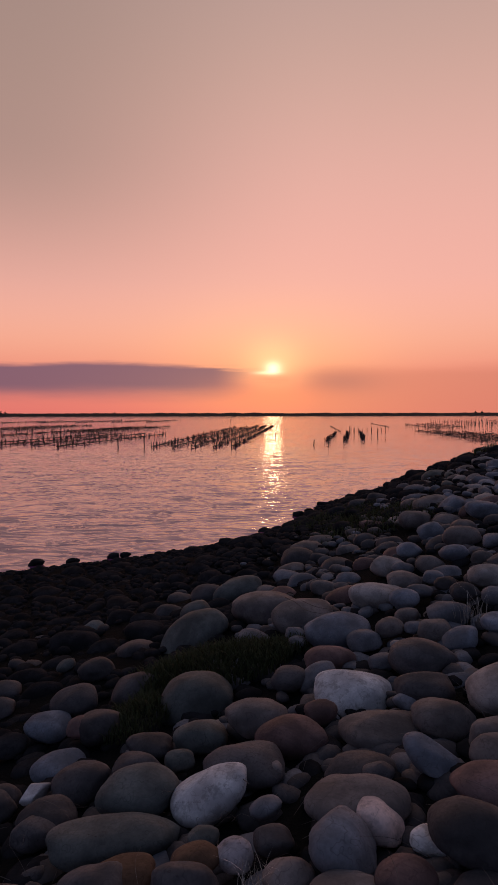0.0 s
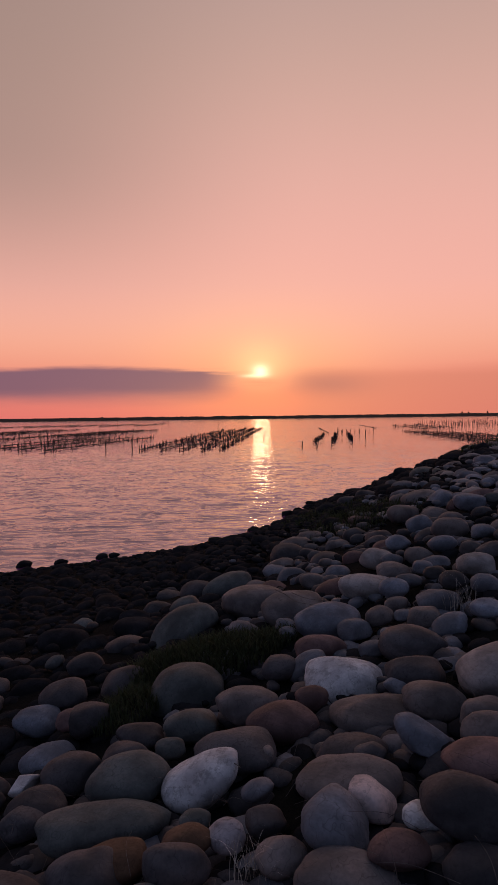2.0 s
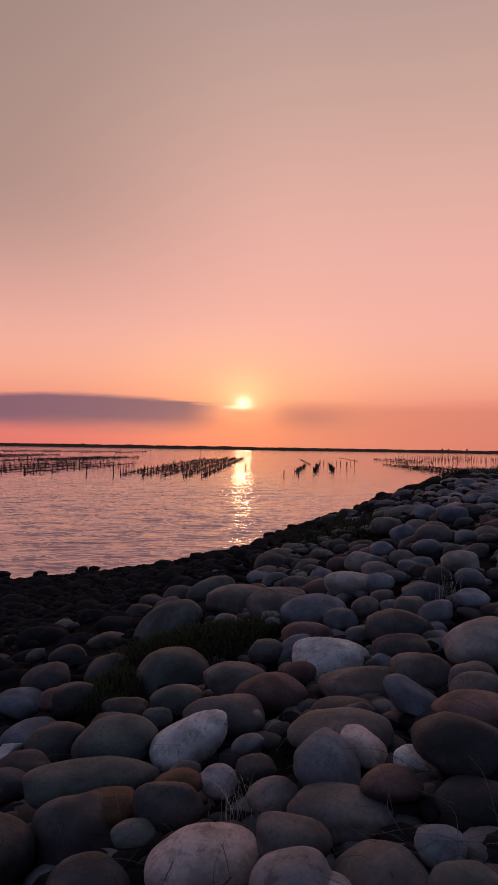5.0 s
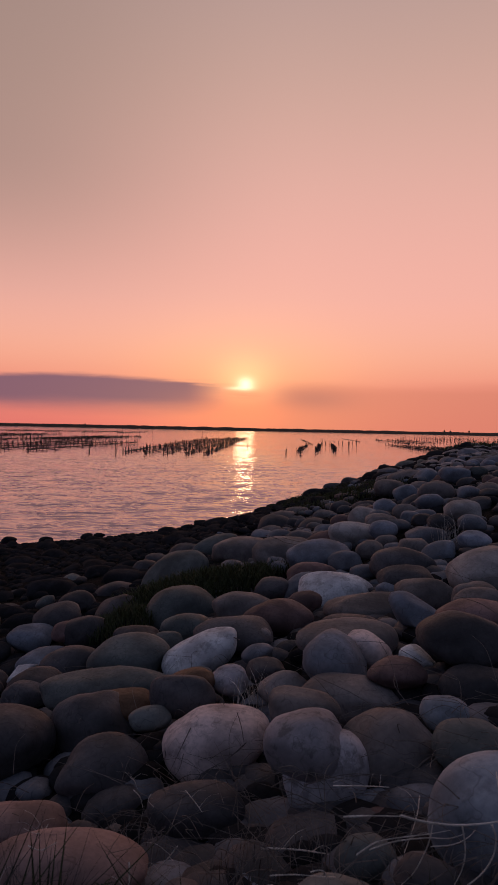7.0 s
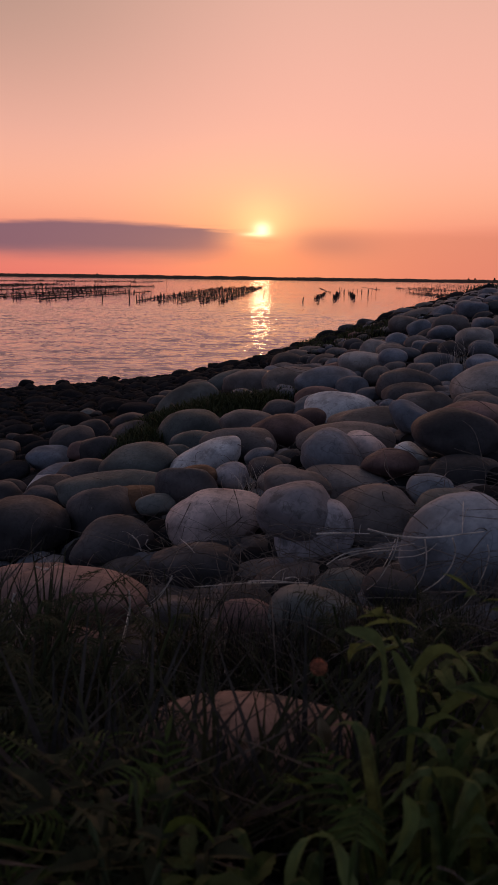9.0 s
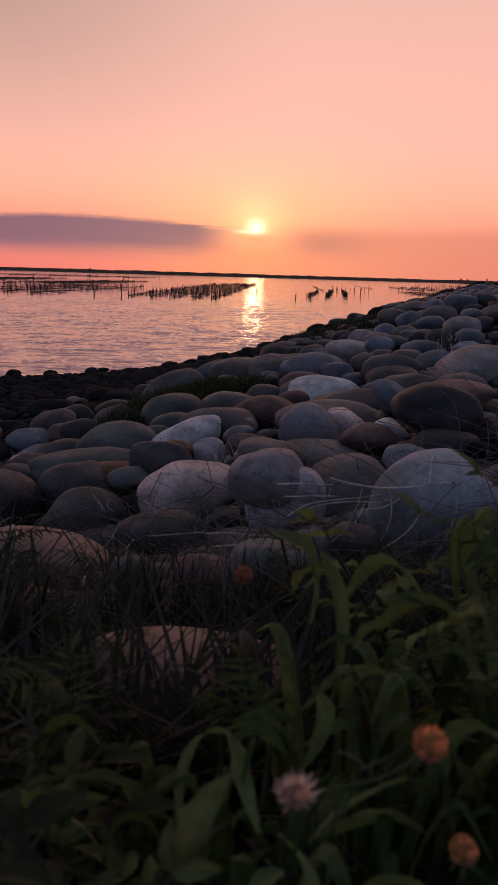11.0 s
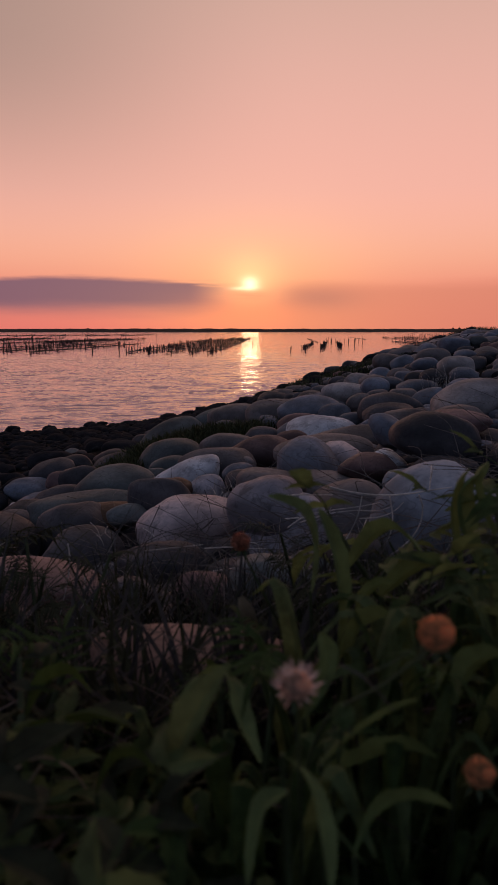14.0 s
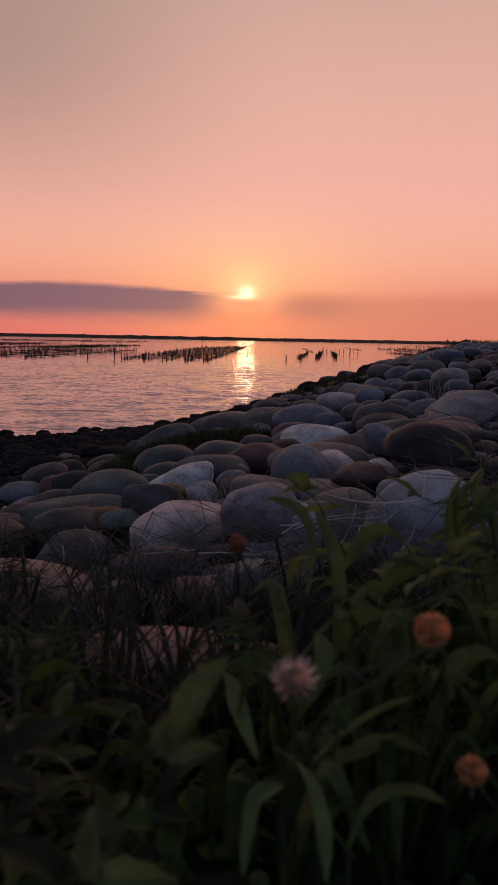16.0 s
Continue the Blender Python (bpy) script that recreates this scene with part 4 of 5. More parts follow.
def weed(high, leaves, broad, rng, label, tilt=0.35, size=1.0, material=None):
    ob = tagged(new("weed_plant"), label, "weed", "embankment weeds")
    lean = Vector((rng.uniform(-tilt, tilt), rng.uniform(-tilt, tilt), 0))
    line = [Vector((0, 0, high * t)) + lean * (high * t * t) for t in (-0.15, 0, 0.25, 0.5, 0.75, 1.0)]
    bm = bmesh.new()
    tube(bm, line, 0.0030, 0.0014, 6)
    part("stem", bm, STEM, ob)
    for k in range(leaves):
        t = 0.12 + 0.88 * k / (leaves - 1)
        me = compound_leaf(rng, size * rng.uniform(0.045, 0.08) * (1.12 - 0.4 * t), rng.choice((2, 3)) if broad else rng.randint(6, 9), broad)
        leaf = part("leaf", me, material or (LEAF if broad and rng.random() < 0.8 else DARK_LEAF), ob)
        leaf.matrix_local = Matrix.Translation(Vector((0, 0, high * t)) + lean * (high * t * t)) @ pose(0, 0, 0, rng.uniform(-20, 20), rng.uniform(-45, 12), 137.5 * k + rng.uniform(-25, 25))
    return ob


def plant_top(x, y):
    """How high the weeds reach: lower and sparser to the south, taller to the north."""
    d = y - 0.30
    side = min(max((x / max(d, 0.1) + 0.25) / 0.55, 0), 1)
    if -0.25 < x < 0.11 and y > 0.5:
        return 1.785 - d * 0.58
    if y < 0.58:
        return 1.76 - d * 0.72
    return 1.785 - d * (0.39 - 0.16 * side)


def weeds():
    kinds = [weed(0.2, 8, True, green, "green leafy weed with toothed leaves growing between the stones"),
             weed(0.2, 10, True, green, "green leafy weed with toothed leaves growing between the stones"),
             weed(0.2, 9, True, green, "green leafy weed with toothed leaves growing between the stones"),
             weed(0.2, 9, False, green, "feathery dark green weed growing between the stones"),
             weed(0.2, 8, False, green, "feathery dark green weed growing between the stones")]
    kinds += [weed(0.2, 8, True, green, "low weed with small toothed leaves, coloured dark for shade, between the stones", 0.5, 0.8, DUSK_LEAF) for _ in range(3)]
    first, count = set(), 0
    for _ in range(900):
        y = 0.43 + 0.34 * green.random() ** 1.3
        x = green.uniform(-0.5 * (y - 0.2) - 0.08, 0.5 * (y - 0.2) + 0.14)
        low = float(slope(x, y)) - 0.10
        room = plant_top(x, y) - low
        if count >= 105 or room < 0.04 or (y > 0.72 and x < 0.15 and green.random() < 0.85):
            continue
        if 0.07 < x < 0.25 and y < 0.535:
            continue
        if math.hypot(x - 0.095, y - 0.3) < 0.17 or (-0.16 < x < 0.2 and y > 0.6 and green.random() < 0.65):
            continue
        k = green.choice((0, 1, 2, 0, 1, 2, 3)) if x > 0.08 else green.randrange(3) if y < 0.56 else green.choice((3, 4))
        # left of the flowers the same weeds get leaves darkened to paint shade
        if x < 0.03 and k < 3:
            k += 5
        size = min(room * green.uniform(0.62, 1.0), 0.26) / 0.2
        m = pose(x, y, low, green.uniform(-14, 14), green.uniform(-14, 14), green.uniform(0, 360)) @ Matrix.Diagonal((size, size, size, 1))
        if k in first:
            ob = copy_thing(kinds[k], m)
            ob.scale = (size, size, size)
        else:
            first.add(k)
            kinds[k].matrix_world = m
        count += 1
    # the taller plants that stand clear of the rest
    for x, y, top in ((0.006, 0.550, 1.590),):
        low = float(slope(x, y)) - 0.10
        ob = weed(top - low - 0.03, 9, True, green, "taller green weed with toothed leaves standing over the rest", 0.06)
        ob.matrix_world = pose(x, y, low, 0, 0, green.uniform(0, 360))


def veil_weeds():
    """Thin feathery weeds in the gaps behind the nearest stone."""
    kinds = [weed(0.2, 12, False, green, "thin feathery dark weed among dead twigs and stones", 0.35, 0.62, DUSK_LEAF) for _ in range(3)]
    for k in range(62):
        y = green.uniform(0.74, 0.98)
        x = green.uniform(-0.34, 0.40)
        if -0.17 < x < 0.2 and y < 0.88:
            x += 0.36 if x > 0 else -0.2
        low = float(slope(x, y)) - 0.10
        top = 1.60 - 0.12 * (y - 0.8) + min(0.1 * x, 0.03) - green.uniform(0, 0.07)
        if k >= 34:                            # before the foot of that stone
            x, y, top = green.uniform(-0.24, 0.18), green.uniform(0.64, 0.73), green.uniform(1.515, 1.56)
            low = float(slope(x, y)) - 0.10
        size = max(top - low, 0.06) / 0.2
        m = pose(x, y, low, green.uniform(-8, 8), green.uniform(-8, 8), green.uniform(0, 360))
        ob = kinds[k] if k < 3 else copy_thing(kinds[k % 3], m)
        ob.matrix_world = m
        ob.scale = (size, size, size)


def strap(bm, points, side, wide, rng):
    """A long smooth blade along an arching line, folded at its midrib, with a wavy edge."""
    line = bend(points, 4)
    rows = []
    for k, p in enumerate(line):
        t = k / (len(line) - 1)
        way = (line[min(k + 1, len(line) - 1)] - line[max(k - 1, 0)]).normalized()
        up = side.cross(way)
        w = wide * (0.1 + 0.9 * math.sin(math.pi * min(1, 0.04 + 0.96 * t)) ** 0.8) * rng.uniform(0.85, 1.1)
        rows.append([bm.verts.new(p + side * s * w / 2 + up * (0.25 * w * abs(s))) for s in (-1, -0.5, 0, 0.5, 1)])
    for a, b in zip(rows, rows[1:]):
        for j in range(4):
            bm.faces.new((a[j], a[j + 1], b[j + 1], b[j]))


def broad_weed(x, y, crest, leaves, reach):
    """A rosette of arching strap leaves; crest is the height of their tops."""
    low = min(float(slope(x, y)) - 0.06, crest - 0.07)
    ob = tagged(new("broadleaf_weed"), "green weed with long arching blades beside the flowers", "weed", "arching weeds")
    ob.matrix_world = pose(x, y, low)
    high = crest - low
    for k in range(leaves):
        a = 2.4 * k + green.uniform(-0.4, 0.4)
        out = Vector((math.cos(a), math.sin(a), 0)) * reach * green.uniform(0.7, 1.2)
        h = high * green.uniform(0.75, 1.0)
        bm = bmesh.new()
        strap(bm, [(0, 0, 0), out * 0.25 + Vector((0, 0, h * 0.62)), out * 0.6 + Vector((0, 0, h)), out + Vector((0, 0, h - reach * green.uniform(0.05, 0.5)))],
              Vector((-math.sin(a), math.cos(a), 0)), reach * green.uniform(0.13, 0.22), green)
        part("leaf", bm, LEAF if green.random() < 0.75 else DARK_LEAF, ob)


def broad_leaf(points, wide):
    """One soft drooping blade of a broad-leaved weed, on a stalk that comes up from the ground."""
    line = [Vector(p) for p in points]
    ob = tagged(new("broadleaf_weed"), "green weed with one broad soft drooping leaf", "weed", "arching weeds")
    low = float(slope(line[0].x, line[0].y)) - 0.06
    ob.matrix_world = pose(line[0].x, line[0].y, low)
    way = [p - Vector((line[0].x, line[0].y, low)) for p in line]
    bm = bmesh.new()
    tube(bm, bend([(0.004, 0.006, 0), way[0] * 0.6 + Vector((0.003, 0, 0)), way[0]]), 0.0016, 0.0011, 6)
    part("stem", bm, STEM, ob)
    side = (way[-1] - way[0]).cross(Vector((0, 0, 1)))
    side = (side.normalized() if side.length > 0.004 else Vector((1, 0, 0))) * 0.75 + Vector((0, 0.5, 0.35))
    bm = bmesh.new()
    strap(bm, way, side.normalized(), wide, green)
    # lighter leaf colour to the right, darker to the left, painting the light's fall-off
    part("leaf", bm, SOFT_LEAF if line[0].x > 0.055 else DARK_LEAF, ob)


def flower_head(x, y, z, across, kind, foot):
    """A button of packed florets, or a ball of seed spikes, on a thin stalk."""
    words = {"orange": "round orange flower head on a thin stalk", "russet": "withered russet flower head on a thin stalk",
             "seed": "pale fluffy spiky seed head on a thin stalk", "bud": "closed round green flower bud on a thin stalk",
             "daisy": "withering daisy with pale pink petals round an orange eye"}
    ob = tagged(new("wild_flower"), words[kind], "flower", "wild flowers")
    ob.matrix_world = pose(x, y, z)
    bm = bmesh.new()
    r = across / 2 * (0.62 if kind == "daisy" else 1)
    count = 90 if kind == "seed" else 150
    for k in range(count):
        u = 1 - 2 * (k + 0.5) / count
        a = k * 2.39996
        way = Vector((math.sqrt(1 - u * u) * math.cos(a), math.sqrt(1 - u * u) * math.sin(a), u))
        if kind == "seed":
            tube(bm, [way * r * 0.42, way * r * green.uniform(0.85, 1.12)], r * 0.075, r * 0.03, 4)
        else:
            tube(bm, [way * r * 0.7, way * r * green.uniform(0.92, 1.05)], r * 0.13, r * 0.08, 5)
    core = bmesh.ops.create_icosphere(bm, subdivisions=2, radius=r * (0.55 if kind == "seed" else 0.86))
    part("head", bm, {"orange": FLORET, "russet": RUSSET, "seed": FLUFF, "daisy": EYE, "bud": SOFT_LEAF}[kind], ob)
    if kind == "daisy":
        for k in range(22):
            a = 6.283 * k / 22 + green.uniform(-0.12, 0.12)
            bm = bmesh.new()
            way = Vector((math.cos(a), green.uniform(-0.35, 0.05), math.sin(a)))
            leaflet(bm, way * r * 0.7, way, Vector((0, -1, 0)), r * green.uniform(0.8, 1.15), r * 0.24, green, False)
            part("petal", bm, FLUFF, ob)
    bm = bmesh.new()
    for k in range(7):
        a = 6.283 * k / 7
        leaflet(bm, Vector((0, 0, -r * 0.7)), Vector((math.cos(a), math.sin(a), -0.1)), Vector((0, 0, 1)), r * 1.2, r * 0.5, green, False)
    part("calyx", bm, STEM, ob)
    bm = bmesh.new()
    fx, fy, fz = foot[0] - x, foot[1] - y, foot[2] - z
    tube(bm, bend([(0, 0, -r * 0.6), (fx * 0.35, fy * 0.3, fz * 0.22 - r), (fx * 0.8, fy * 0.8, fz * 0.6), (fx, fy, fz)], 4), r * 0.12, r * 0.17)
    part("stalk", bm, STEM, ob)


def dry_stalk(points, r=0.0022, fork=True, material=None):
    bm = bmesh.new()
    tube(bm, bend(points), r, r * 0.45)
    ob = part("dry_stalk", bm, material or STRAW, None)
    tagged(ob, "pale dry bent plant stalk lying over the stones", "dry stalk", "dry stalks")
    if fork:
        line = bend(points)
        for k in range(3):
            root = line[int(len(line) * (0.3 + 0.2 * k))]
            bm = bmesh.new()
            tip = root + Vector((green.uniform(-0.05, 0.05), green.uniform(-0.03, 0.03), green.uniform(0.005, 0.035)))
            tube(bm, bend([root, root.lerp(tip, 0.5) + Vector((0, 0, 0.008)), tip]), r * 0.35, r * 0.15)
            part("side_twig", bm, STRAW, ob)


def dead_twigs():
    """Thin dead stems lying in a tangle over the nearest stones."""
    bm = bmesh.new()
    for _ in range(900):
        y = green.uniform(0.85, 1.9) if green.random() < 0.85 else green.uniform(1.9, 3.2)
        x = green.uniform(-0.5 * y, 0.5 * y)
        z = float(slope(x, y)) - green.uniform(-0.02, 0.08)
        a, long = green.uniform(0, 6.283), green.uniform(0.06, 0.26)
        way = Vector((math.cos(a), 0.6 * math.sin(a), green.uniform(-0.1, 0.55)))
        mid = Vector((x, y, z)) + way * long * 0.5 + Vector((green.uniform(-0.02, 0.02), 0, green.uniform(0, 0.03)))
        tube(bm, bend([(x, y, z), mid, Vector((x, y, z)) + way * long], 4), green.uniform(0.0006, 0.0013), 0.0004, 4)
    ob = part("dead_twigs", bm, TWIG, None)
    tagged(ob, "tangle of thin dead twigs lying over the stones", "twigs", kind="stuff")


def blade(bm, x, y, z, high, wide, rng):
    a = rng.uniform(0, 6.283)
    side, over = Vector((math.cos(a), math.sin(a), 0)), Vector((-math.sin(a), math.cos(a), 0)) * rng.uniform(0.1, 0.8) * high
    root = Vector((x, y, z))
    rows = []
    for t in (0, 0.35, 0.7):
        c = root + Vector((0, 0, high * (t - 0.25 * t * t))) + over * t * t
        rows.append([bm.verts.new(c - side * wide * (1 - 0.7 * t) / 2), bm.verts.new(c + side * wide * (1 - 0.7 * t) / 2)])
    tip = bm.verts.new(root + Vector((0, 0, high * 0.78)) + over)
    for p, q in zip(rows, rows[1:]):
        bm.faces.new((p[0], p[1], q[1], q[0]))
    bm.faces.new((rows[-1][0], rows[-1][1], tip))


def grass_patch(cx, cy, rx, ry, count, high, lift=0.0, material=None, label="low dark green grass growing among the stones", thin=1.0):
    bm = bmesh.new()
    for _ in range(count):
        a, d = green.uniform(0, 6.283), math.sqrt(green.random())
        x, y = cx + rx * d * math.cos(a), cy + ry * d * math.sin(a)
        z = float(slope(x, y)) - 0.06 + lift * (1 - d * d)
        blade(bm, x, y, z, high * green.uniform(0.5, 1.2), thin * high * green.uniform(0.06, 0.12), green)
    ob = part("grass_patch", bm, material or GRASS, None)
    tagged(ob, label, "grass", kind="stuff")


weeds()
veil_weeds()
for wx, wy, crest, leaves, reach in ((0.098, 0.545, 1.628, 9, 0.055), (0.160, 0.575, 1.630, 9, 0.05), (0.235, 0.575, 1.635, 9, 0.05), (0.135, 0.600, 1.650, 10, 0.07),
                                     (0.190, 0.610, 1.660, 10, 0.07), (0.250, 0.620, 1.665, 10, 0.07), (0.060, 0.590, 1.600, 6, 0.06), (0.010, 0.560, 1.585, 6, 0.06),
                                     (-0.050, 0.580, 1.570, 5, 0.06), (0.100, 0.525, 1.590, 5, 0.05), (0.170, 0.540, 1.575, 5, 0.045), (0.040, 0.515, 1.580, 5, 0.05)):
    broad_weed(wx, wy, crest, leaves, reach)
# the larger leaves round the flowers
broad_leaf([(0.105, 0.516, 1.631), (0.114, 0.505, 1.629), (0.118, 0.490, 1.624), (0.118, 0.472, 1.616)], 0.0080)
broad_leaf([(0.106, 0.508, 1.622), (0.097, 0.503, 1.621), (0.094, 0.494, 1.617), (0.092, 0.481, 1.609)], 0.0080)
broad_leaf([(0.121, 0.529, 1.617), (0.134, 0.534, 1.626), (0.148, 0.538, 1.633), (0.161, 0.539, 1.639)], 0.0116)
broad_leaf([(0.121, 0.542, 1.601), (0.140, 0.542, 1.609), (0.156, 0.540, 1.616), (0.168, 0.533, 1.617)], 0.0162)
broad_leaf([(0.146, 0.664, 1.586), (0.149, 0.678, 1.625), (0.145, 0.683, 1.653), (0.135, 0.686, 1.677)], 0.0168)
broad_leaf([(0.159, 0.678, 1.613), (0.165, 0.676, 1.627), (0.173, 0.671, 1.635), (0.180, 0.663, 1.638)], 0.0088)
broad_leaf([(0.246, 0.708, 1.630), (0.236, 0.715, 1.658), (0.233, 0.717, 1.683), (0.243, 0.710, 1.696)], 0.0176)
broad_leaf([(0.234, 0.713, 1.632), (0.229, 0.719, 1.661), (0.230, 0.719, 1.685), (0.236, 0.713, 1.697)], 0.0112)
broad_leaf([(0.255, 0.713, 1.651), (0.246, 0.716, 1.670), (0.241, 0.716, 1.689), (0.247, 0.710, 1.702)], 0.0136)
broad_leaf([(0.061, 0.559, 1.593), (0.063, 0.568, 1.615), (0.071, 0.572, 1.631), (0.084, 0.568, 1.635)], 0.0138)
broad_leaf([(0.078, 0.577, 1.631), (0.086, 0.565, 1.630), (0.090, 0.547, 1.623), (0.097, 0.530, 1.617)], 0.0117)
broad_leaf([(0.133, 0.705, 1.616), (0.135, 0.710, 1.646), (0.126, 0.712, 1.668), (0.105, 0.709, 1.679)], 0.0191)
broad_leaf([(0.160, 0.727, 1.623), (0.179, 0.727, 1.649), (0.194, 0.718, 1.652), (0.210, 0.699, 1.634)], 0.0160)
broad_leaf([(0.178, 0.698, 1.615), (0.199, 0.695, 1.636), (0.217, 0.684, 1.640), (0.229, 0.668, 1.629)], 0.0184)
broad_leaf([(0.144, 0.608, 1.610), (0.147, 0.613, 1.631), (0.158, 0.609, 1.642), (0.170, 0.599, 1.643)], 0.0138)
broad_leaf([(0.185, 0.568, 1.619), (0.191, 0.569, 1.636), (0.199, 0.563, 1.645), (0.205, 0.553, 1.646)], 0.0144)
broad_leaf([(0.130, 0.500, 1.602), (0.138, 0.505, 1.614), (0.150, 0.505, 1.621), (0.163, 0.498, 1.623)], 0.0136)
broad_leaf([(0.031, 0.533, 1.601), (0.037, 0.538, 1.611), (0.046, 0.538, 1.614), (0.055, 0.533, 1.610)], 0.0108)
broad_leaf([(-0.015, 0.583, 1.602), (-0.006, 0.589, 1.617), (0.006, 0.588, 1.622), (0.018, 0.580, 1.617)], 0.0138)
broad_leaf([(0.119, 0.582, 1.603), (0.127, 0.586, 1.616), (0.131, 0.591, 1.631), (0.127, 0.594, 1.641)], 0.0118)
flower_head(0.108, 0.494, 1.672, 0.0165, "daisy", (0.115, 0.53, 1.52))
flower_head(0.156, 0.504, 1.685, 0.0125, "orange", (0.115, 0.54, 1.60))
flower_head(0.182, 0.525, 1.617, 0.0120, "orange", (0.23, 0.55, 1.53))
flower_head(0.087, 0.707, 1.649, 0.0130, "russet", (0.125, 0.73, 1.52))
flower_head(0.129, 0.527, 1.640, 0.0095, "bud", (0.125, 0.54, 1.53))
flower_head(0.205, 0.54, 1.69, 0.0150, "seed", (0.24, 0.57, 1.52))
bm = bmesh.new()
leaflet(bm, Vector((0, 0, 0)), Vector((0.35, -0.1, -1)), Vector((0.3, -1, 0.2)), 0.045, 0.014, green, False)
dead_leaf = part("dead_leaf", bm, DRY, None)
dead_leaf.matrix_world = pose(0.087, 0.690, 1.618)
tagged(dead_leaf, "withered pale leaf hanging among the weeds", "leaf")
dry_stalk([(-0.010, 0.540, 1.602), (0.003, 0.544, 1.609), (0.014, 0.548, 1.603), (0.022, 0.552, 1.587), (0.028, 0.556, 1.564)], 0.0009, False, DRY)
dry_stalk([(0.005, 0.545, 1.605), (-0.004, 0.549, 1.590), (-0.012, 0.553, 1.571)], 0.0009, False, DRY)
dry_stalk([(0.134, 0.515, 1.663), (0.145, 0.519, 1.666), (0.156, 0.523, 1.671)], 0.0006, False, STEM)
dry_stalk([(0.128, 0.530, 1.659), (0.138, 0.534, 1.651), (0.151, 0.538, 1.635)], 0.0005, False, TWIG)
dead_twigs()
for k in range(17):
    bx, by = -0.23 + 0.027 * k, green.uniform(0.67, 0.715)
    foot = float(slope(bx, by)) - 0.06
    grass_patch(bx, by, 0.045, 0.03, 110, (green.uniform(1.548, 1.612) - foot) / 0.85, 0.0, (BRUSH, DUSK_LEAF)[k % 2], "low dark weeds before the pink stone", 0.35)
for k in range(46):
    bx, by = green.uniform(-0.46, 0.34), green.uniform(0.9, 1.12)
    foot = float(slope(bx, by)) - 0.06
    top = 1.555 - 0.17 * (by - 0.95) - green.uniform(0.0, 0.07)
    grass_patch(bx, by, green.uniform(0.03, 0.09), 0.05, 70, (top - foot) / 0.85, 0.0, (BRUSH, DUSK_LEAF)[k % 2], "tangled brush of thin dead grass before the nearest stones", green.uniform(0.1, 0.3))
dry_stalk([(-0.142, 1.935, 1.335), (-0.169, 1.935, 1.276), (-0.198, 1.935, 1.211)], 0.0014, False, TWIG)
dry_stalk([(-0.025, 1.935, 1.377), (-0.013, 1.935, 1.337), (-0.006, 1.935, 1.297)], 0.0012, False, TWIG)
dry_stalk([(-0.001, 1.935, 1.300), (-0.049, 1.935, 1.257), (-0.108, 1.935, 1.222), (-0.157, 1.935, 1.182)], 0.0014, False, TWIG)
dry_stalk([(-0.001, 1.935, 1.300), (-0.030, 1.935, 1.272), (-0.080, 1.935, 1.263), (-0.120, 1.935, 1.254)], 0.0011, False, TWIG)
dry_stalk([(-0.092, 1.935, 1.256), (-0.059, 1.935, 1.278), (-0.031, 1.935, 1.290)], 0.0010, False, TWIG)
dry_stalk([(-0.159, 1.935, 1.269), (-0.168, 1.935, 1.233), (-0.186, 1.935, 1.204)], 0.0011, False, TWIG)
dry_stalk([(-0.152, 1.860, 1.248), (-0.131, 1.860, 1.218), (-0.109, 1.860, 1.184)], 0.0012, False, TWIG)
dry_stalk([(0.067, 1.660, 1.383), (0.097, 1.660, 1.386), (0.131, 1.660, 1.362)], 0.0012, False, TWIG)
dry_stalk([(0.048, 1.620, 1.363), (0.088, 1.620, 1.381), (0.123, 1.620, 1.364), (0.187, 1.620, 1.361)], 0.0014, False, TWIG)
dry_stalk([(0.166, 5.469, 1.245), (0.249, 5.320, 1.245), (0.325, 5.125, 1.245), (0.538, 5.000, 1.245)], 0.0030, False, TWIG)
dry_stalk([(0.274, 5.411, 1.245), (0.393, 5.224, 1.245), (0.513, 5.158, 1.245)], 0.0025, False, TWIG)
dry_stalk([(-0.123, 3.026, 1.245), (-0.073, 2.961, 1.245), (-0.023, 2.899, 1.245)], 0.0030, False, TWIG)
dry_stalk([(0.024, 1.471, 1.334), (0.090, 1.436, 1.355), (0.136, 1.394, 1.376)], 0.0020)
dry_stalk([(0.161, 1.525, 1.421), (0.228, 1.511, 1.429), (0.262, 1.500, 1.434)], 0.0016)
dry_stalk([(0.311, 1.472, 1.435), (0.290, 1.417, 1.424), (0.241, 1.334, 1.395)], 0.0011)
dry_stalk([(0.375, 1.287, 1.579), (0.351, 1.206, 1.557)], 0.0011)
dry_stalk([(-0.205, 1.412, 1.345), (-0.200, 1.380, 1.315), (-0.192, 1.252, 1.307)], 0.0016)
dry_stalk([(-0.405, 1.333, 1.336), (-0.405, 1.346, 1.346), (-0.404, 1.359, 1.356)], 0.0011)
dry_stalk([(-0.407, 1.329, 1.332), (-0.386, 1.313, 1.322), (-0.341, 1.235, 1.350)], 0.0011)
dry_stalk([(-0.238, 1.219, 1.362), (-0.229, 1.267, 1.307), (-0.209, 1.244, 1.306)], 0.0010)
dry_stalk([(-0.124, 1.435, 1.359), (-0.147, 1.438, 1.327), (-0.174, 1.441, 1.300)], 0.0012)
dry_stalk([(-0.089, 0.821, 1.440), (-0.063, 0.801, 1.446), (-0.036, 0.787, 1.447)], 0.0010)
dry_stalk([(-0.257, 1.720, 1.324), (-0.247, 1.720, 1.315), (-0.240, 1.716, 1.300)], 0.0010)
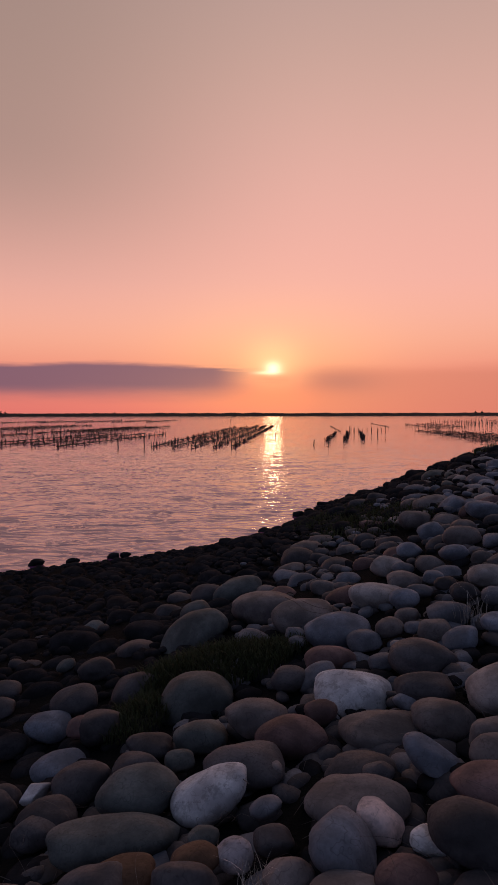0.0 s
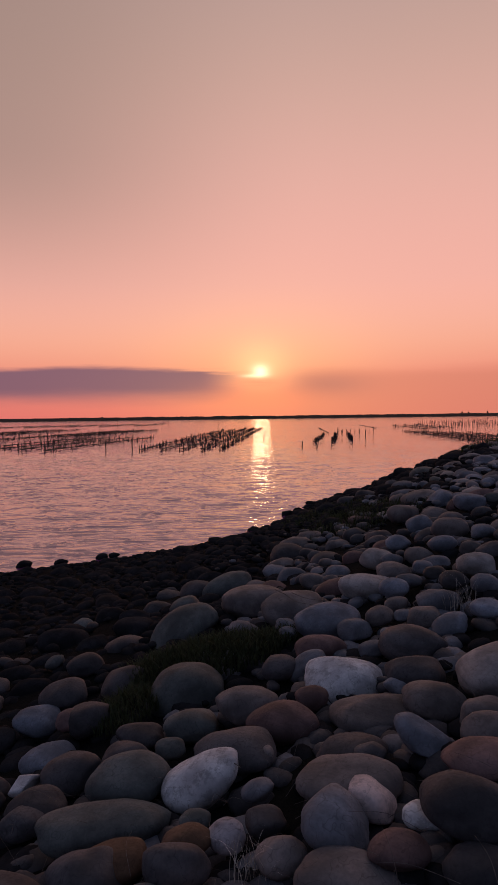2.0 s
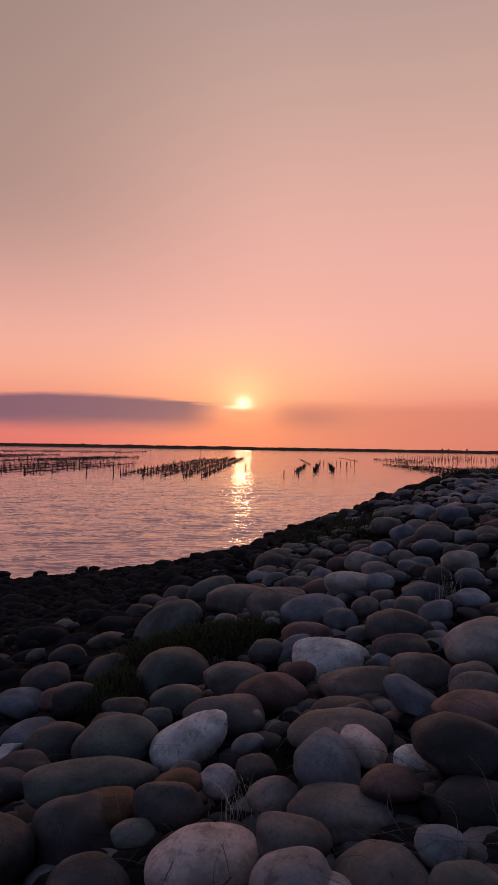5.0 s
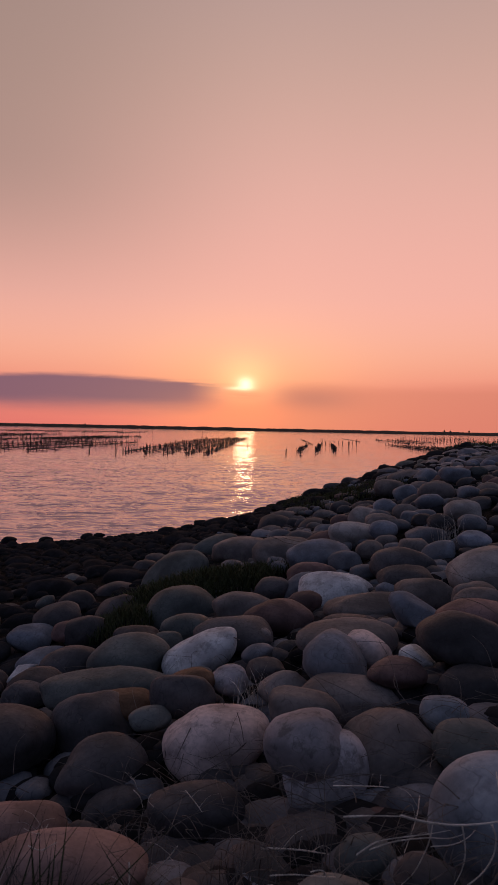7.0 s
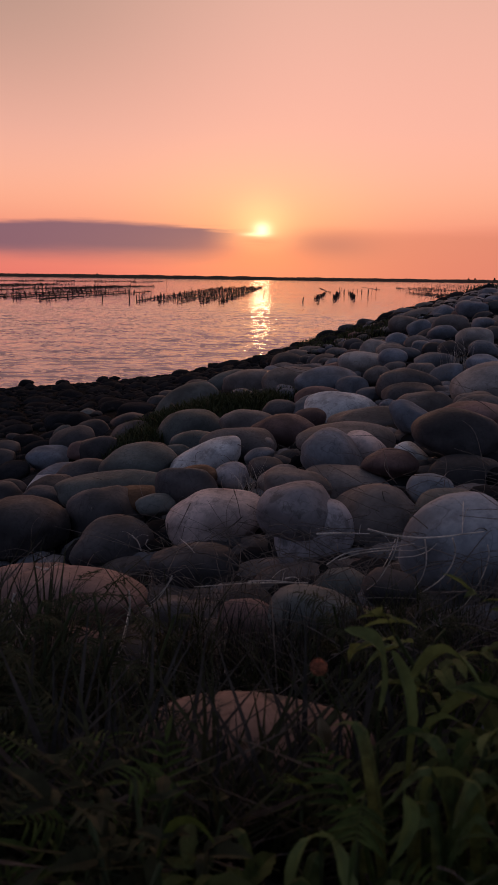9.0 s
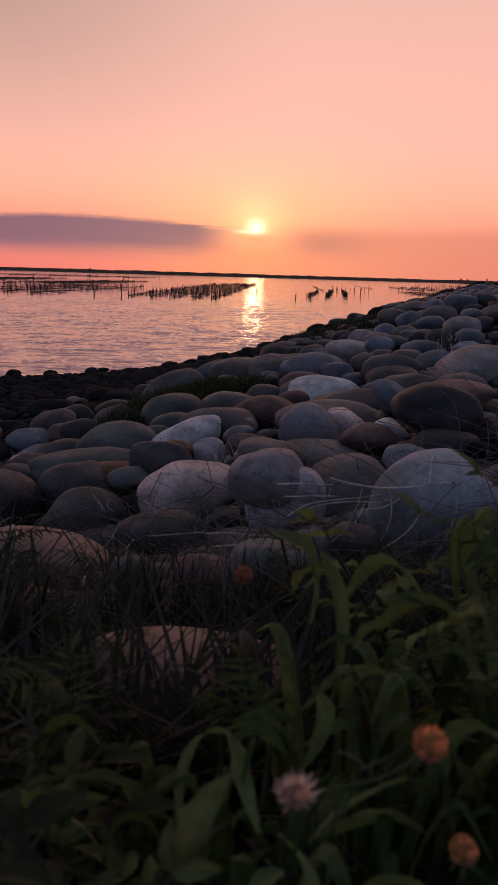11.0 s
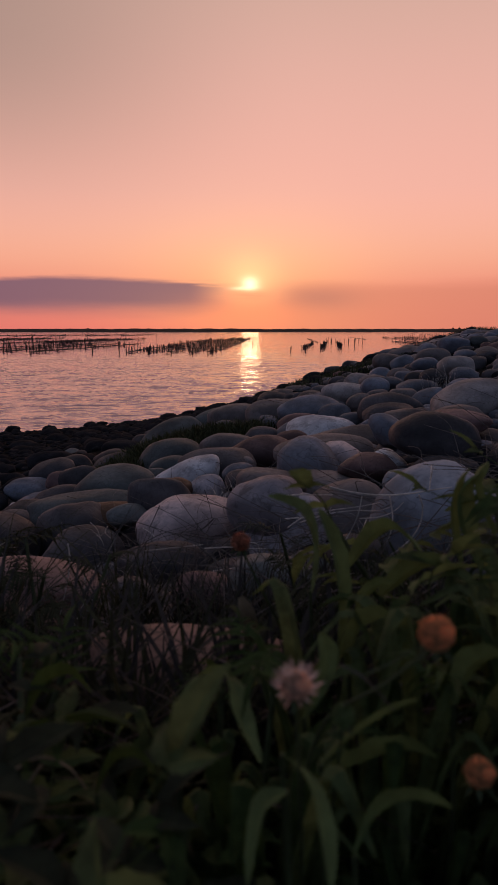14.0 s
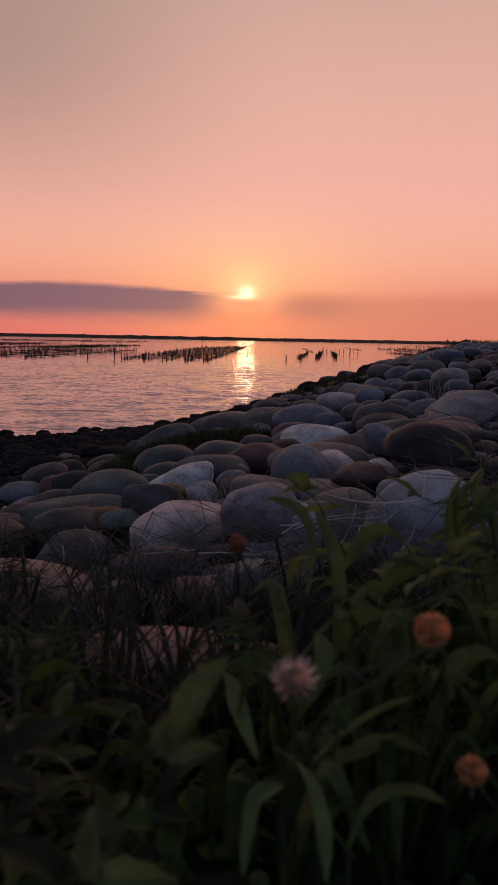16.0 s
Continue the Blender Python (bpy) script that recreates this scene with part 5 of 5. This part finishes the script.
dry_stalk([(-0.369, 1.493, 1.357), (-0.371, 1.448, 1.368), (-0.405, 1.466, 1.366)], 0.0010)
dry_stalk([(-0.121, 1.547, 1.395), (-0.097, 1.493, 1.402), (-0.084, 1.475, 1.396)], 0.0010)
dry_stalk([(-0.240, 1.155, 1.327), (-0.212, 1.141, 1.299), (-0.196, 1.024, 1.331)], 0.0010)
dry_stalk([(0.332, 1.190, 1.556), (0.338, 1.190, 1.536), (0.333, 1.190, 1.508), (0.312, 1.190, 1.480), (0.267, 1.190, 1.450), (0.210, 1.190, 1.428)], 0.0015, False)
dry_stalk([(0.385, 1.190, 1.546), (0.389, 1.190, 1.528), (0.383, 1.190, 1.495), (0.366, 1.190, 1.455), (0.343, 1.190, 1.423)], 0.0012, False)
dry_stalk([(0.291, 1.190, 1.553), (0.296, 1.190, 1.521), (0.292, 1.190, 1.493), (0.281, 1.190, 1.469)], 0.0013, False)
dry_stalk([(0.205, 1.190, 1.567), (0.238, 1.190, 1.559), (0.280, 1.190, 1.555), (0.322, 1.190, 1.558), (0.351, 1.190, 1.563), (0.378, 1.190, 1.567)], 0.0019, False)
dry_stalk([(0.131, 1.220, 1.546), (0.166, 1.220, 1.548), (0.214, 1.220, 1.548)], 0.0014, False)
dry_stalk([(0.253, 1.200, 1.551), (0.247, 1.200, 1.520), (0.229, 1.200, 1.482), (0.211, 1.200, 1.463)], 0.0010, False)
dry_stalk([(0.147, 1.200, 1.504), (0.173, 1.200, 1.522), (0.207, 1.200, 1.530), (0.250, 1.200, 1.536), (0.279, 1.200, 1.542)], 0.0010, False)
dry_stalk([(0.165, 1.200, 1.512), (0.199, 1.200, 1.524), (0.242, 1.200, 1.530), (0.276, 1.200, 1.530), (0.299, 1.200, 1.537)], 0.0009, False)
dry_stalk([(0.251, 1.200, 1.518), (0.281, 1.200, 1.521), (0.302, 1.200, 1.531), (0.313, 1.200, 1.543)], 0.0008, False)
dry_stalk([(0.280, 1.100, 1.472), (0.294, 1.100, 1.461), (0.306, 1.100, 1.456), (0.318, 1.100, 1.446)], 0.0012, False)
dry_stalk([(0.206, 1.080, 1.465), (0.224, 1.080, 1.445), (0.237, 1.080, 1.433), (0.250, 1.080, 1.418)], 0.0010, False)
dry_stalk([(0.027, 1.200, 1.473), (0.062, 1.200, 1.475), (0.097, 1.200, 1.473), (0.119, 1.200, 1.473)], 0.0010, False)
dry_stalk([(0.084, 1.200, 1.479), (0.095, 1.200, 1.482), (0.104, 1.200, 1.479), (0.107, 1.200, 1.469)], 0.0009, False)
dry_stalk([(-0.127, 1.050, 1.531), (-0.126, 1.050, 1.507), (-0.132, 1.050, 1.474), (-0.141, 1.050, 1.440)], 0.0010, False)
dry_stalk([(-0.278, 1.050, 1.523), (-0.286, 1.050, 1.495), (-0.278, 1.050, 1.475), (-0.266, 1.050, 1.454)], 0.0009, False)
dry_stalk([(-0.343, 1.300, 1.444), (-0.324, 1.300, 1.437), (-0.309, 1.300, 1.444), (-0.299, 1.300, 1.450)], 0.0009, False)
dry_stalk([(-0.214, 1.500, 1.421), (-0.201, 1.500, 1.407), (-0.196, 1.500, 1.388)], 0.0010, False)
dry_stalk([(-0.181, 1.500, 1.413), (-0.186, 1.500, 1.401), (-0.175, 1.500, 1.389)], 0.0010, False)
dry_stalk([(-0.077, 1.100, 1.529), (-0.089, 1.100, 1.505), (-0.109, 1.100, 1.478)], 0.0009, False)
dry_stalk([(-0.051, 1.150, 1.487), (-0.005, 1.150, 1.492), (0.029, 1.150, 1.496)], 0.0009, False)
grass_patch(-0.36, 4.68, 0.58, 0.36, 3600, 0.11, 0.09)
grass_patch(-0.72, 4.1, 0.2, 0.32, 1000, 0.09, 0.08)
grass_patch(0.12, 4.75, 0.22, 0.16, 500, 0.09, 0.04)
grass_patch(1.5, 9.6, 1.0, 1.3, 2600, 0.10, 0.07)
grass_patch(1.1, 12.0, 0.8, 1.5, 2200, 0.12, 0.05)
grass_patch(0.05, 2.35, 0.09, 0.07, 60, 0.14, 0.0, STRAW, "tuft of thin dry grass between two stones", 0.2)
grass_patch(1.32, 4.55, 0.12, 0.1, 40, 0.2, 0.0, STRAW, "tuft of tall thin dry grass between stones", 0.13)
grass_patch(6.4, 19.5, 1.2, 3.6, 1500, 0.22, 0.02)
grass_patch(8.6, 26.0, 1.2, 4.0, 1200, 0.28, 0.02)
for gx, gy in ((-0.3, 0.86), (0.36, 0.9), (-0.12, 0.78), (0.2, 0.95), (0.5, 0.95)):
    grass_patch(gx, gy, 0.14, 0.09, 110, 0.08, 0.02, DARK_LEAF, "sparse dark grass and leaves between the nearest stones", 0.7)
for gx, gy in ((-0.42, 1.05), (-0.22, 1.12), (-0.02, 1.08), (0.2, 1.12), (0.42, 1.1), (0.3, 1.25), (0.5, 1.3), (-0.5, 1.3), (0.05, 1.42), (-0.3, 1.6)):
    grass_patch(gx, gy, 0.15, 0.10, 90, 0.09, 0.01, TWIG, "sparse dead grass between the nearest stones", 0.25)
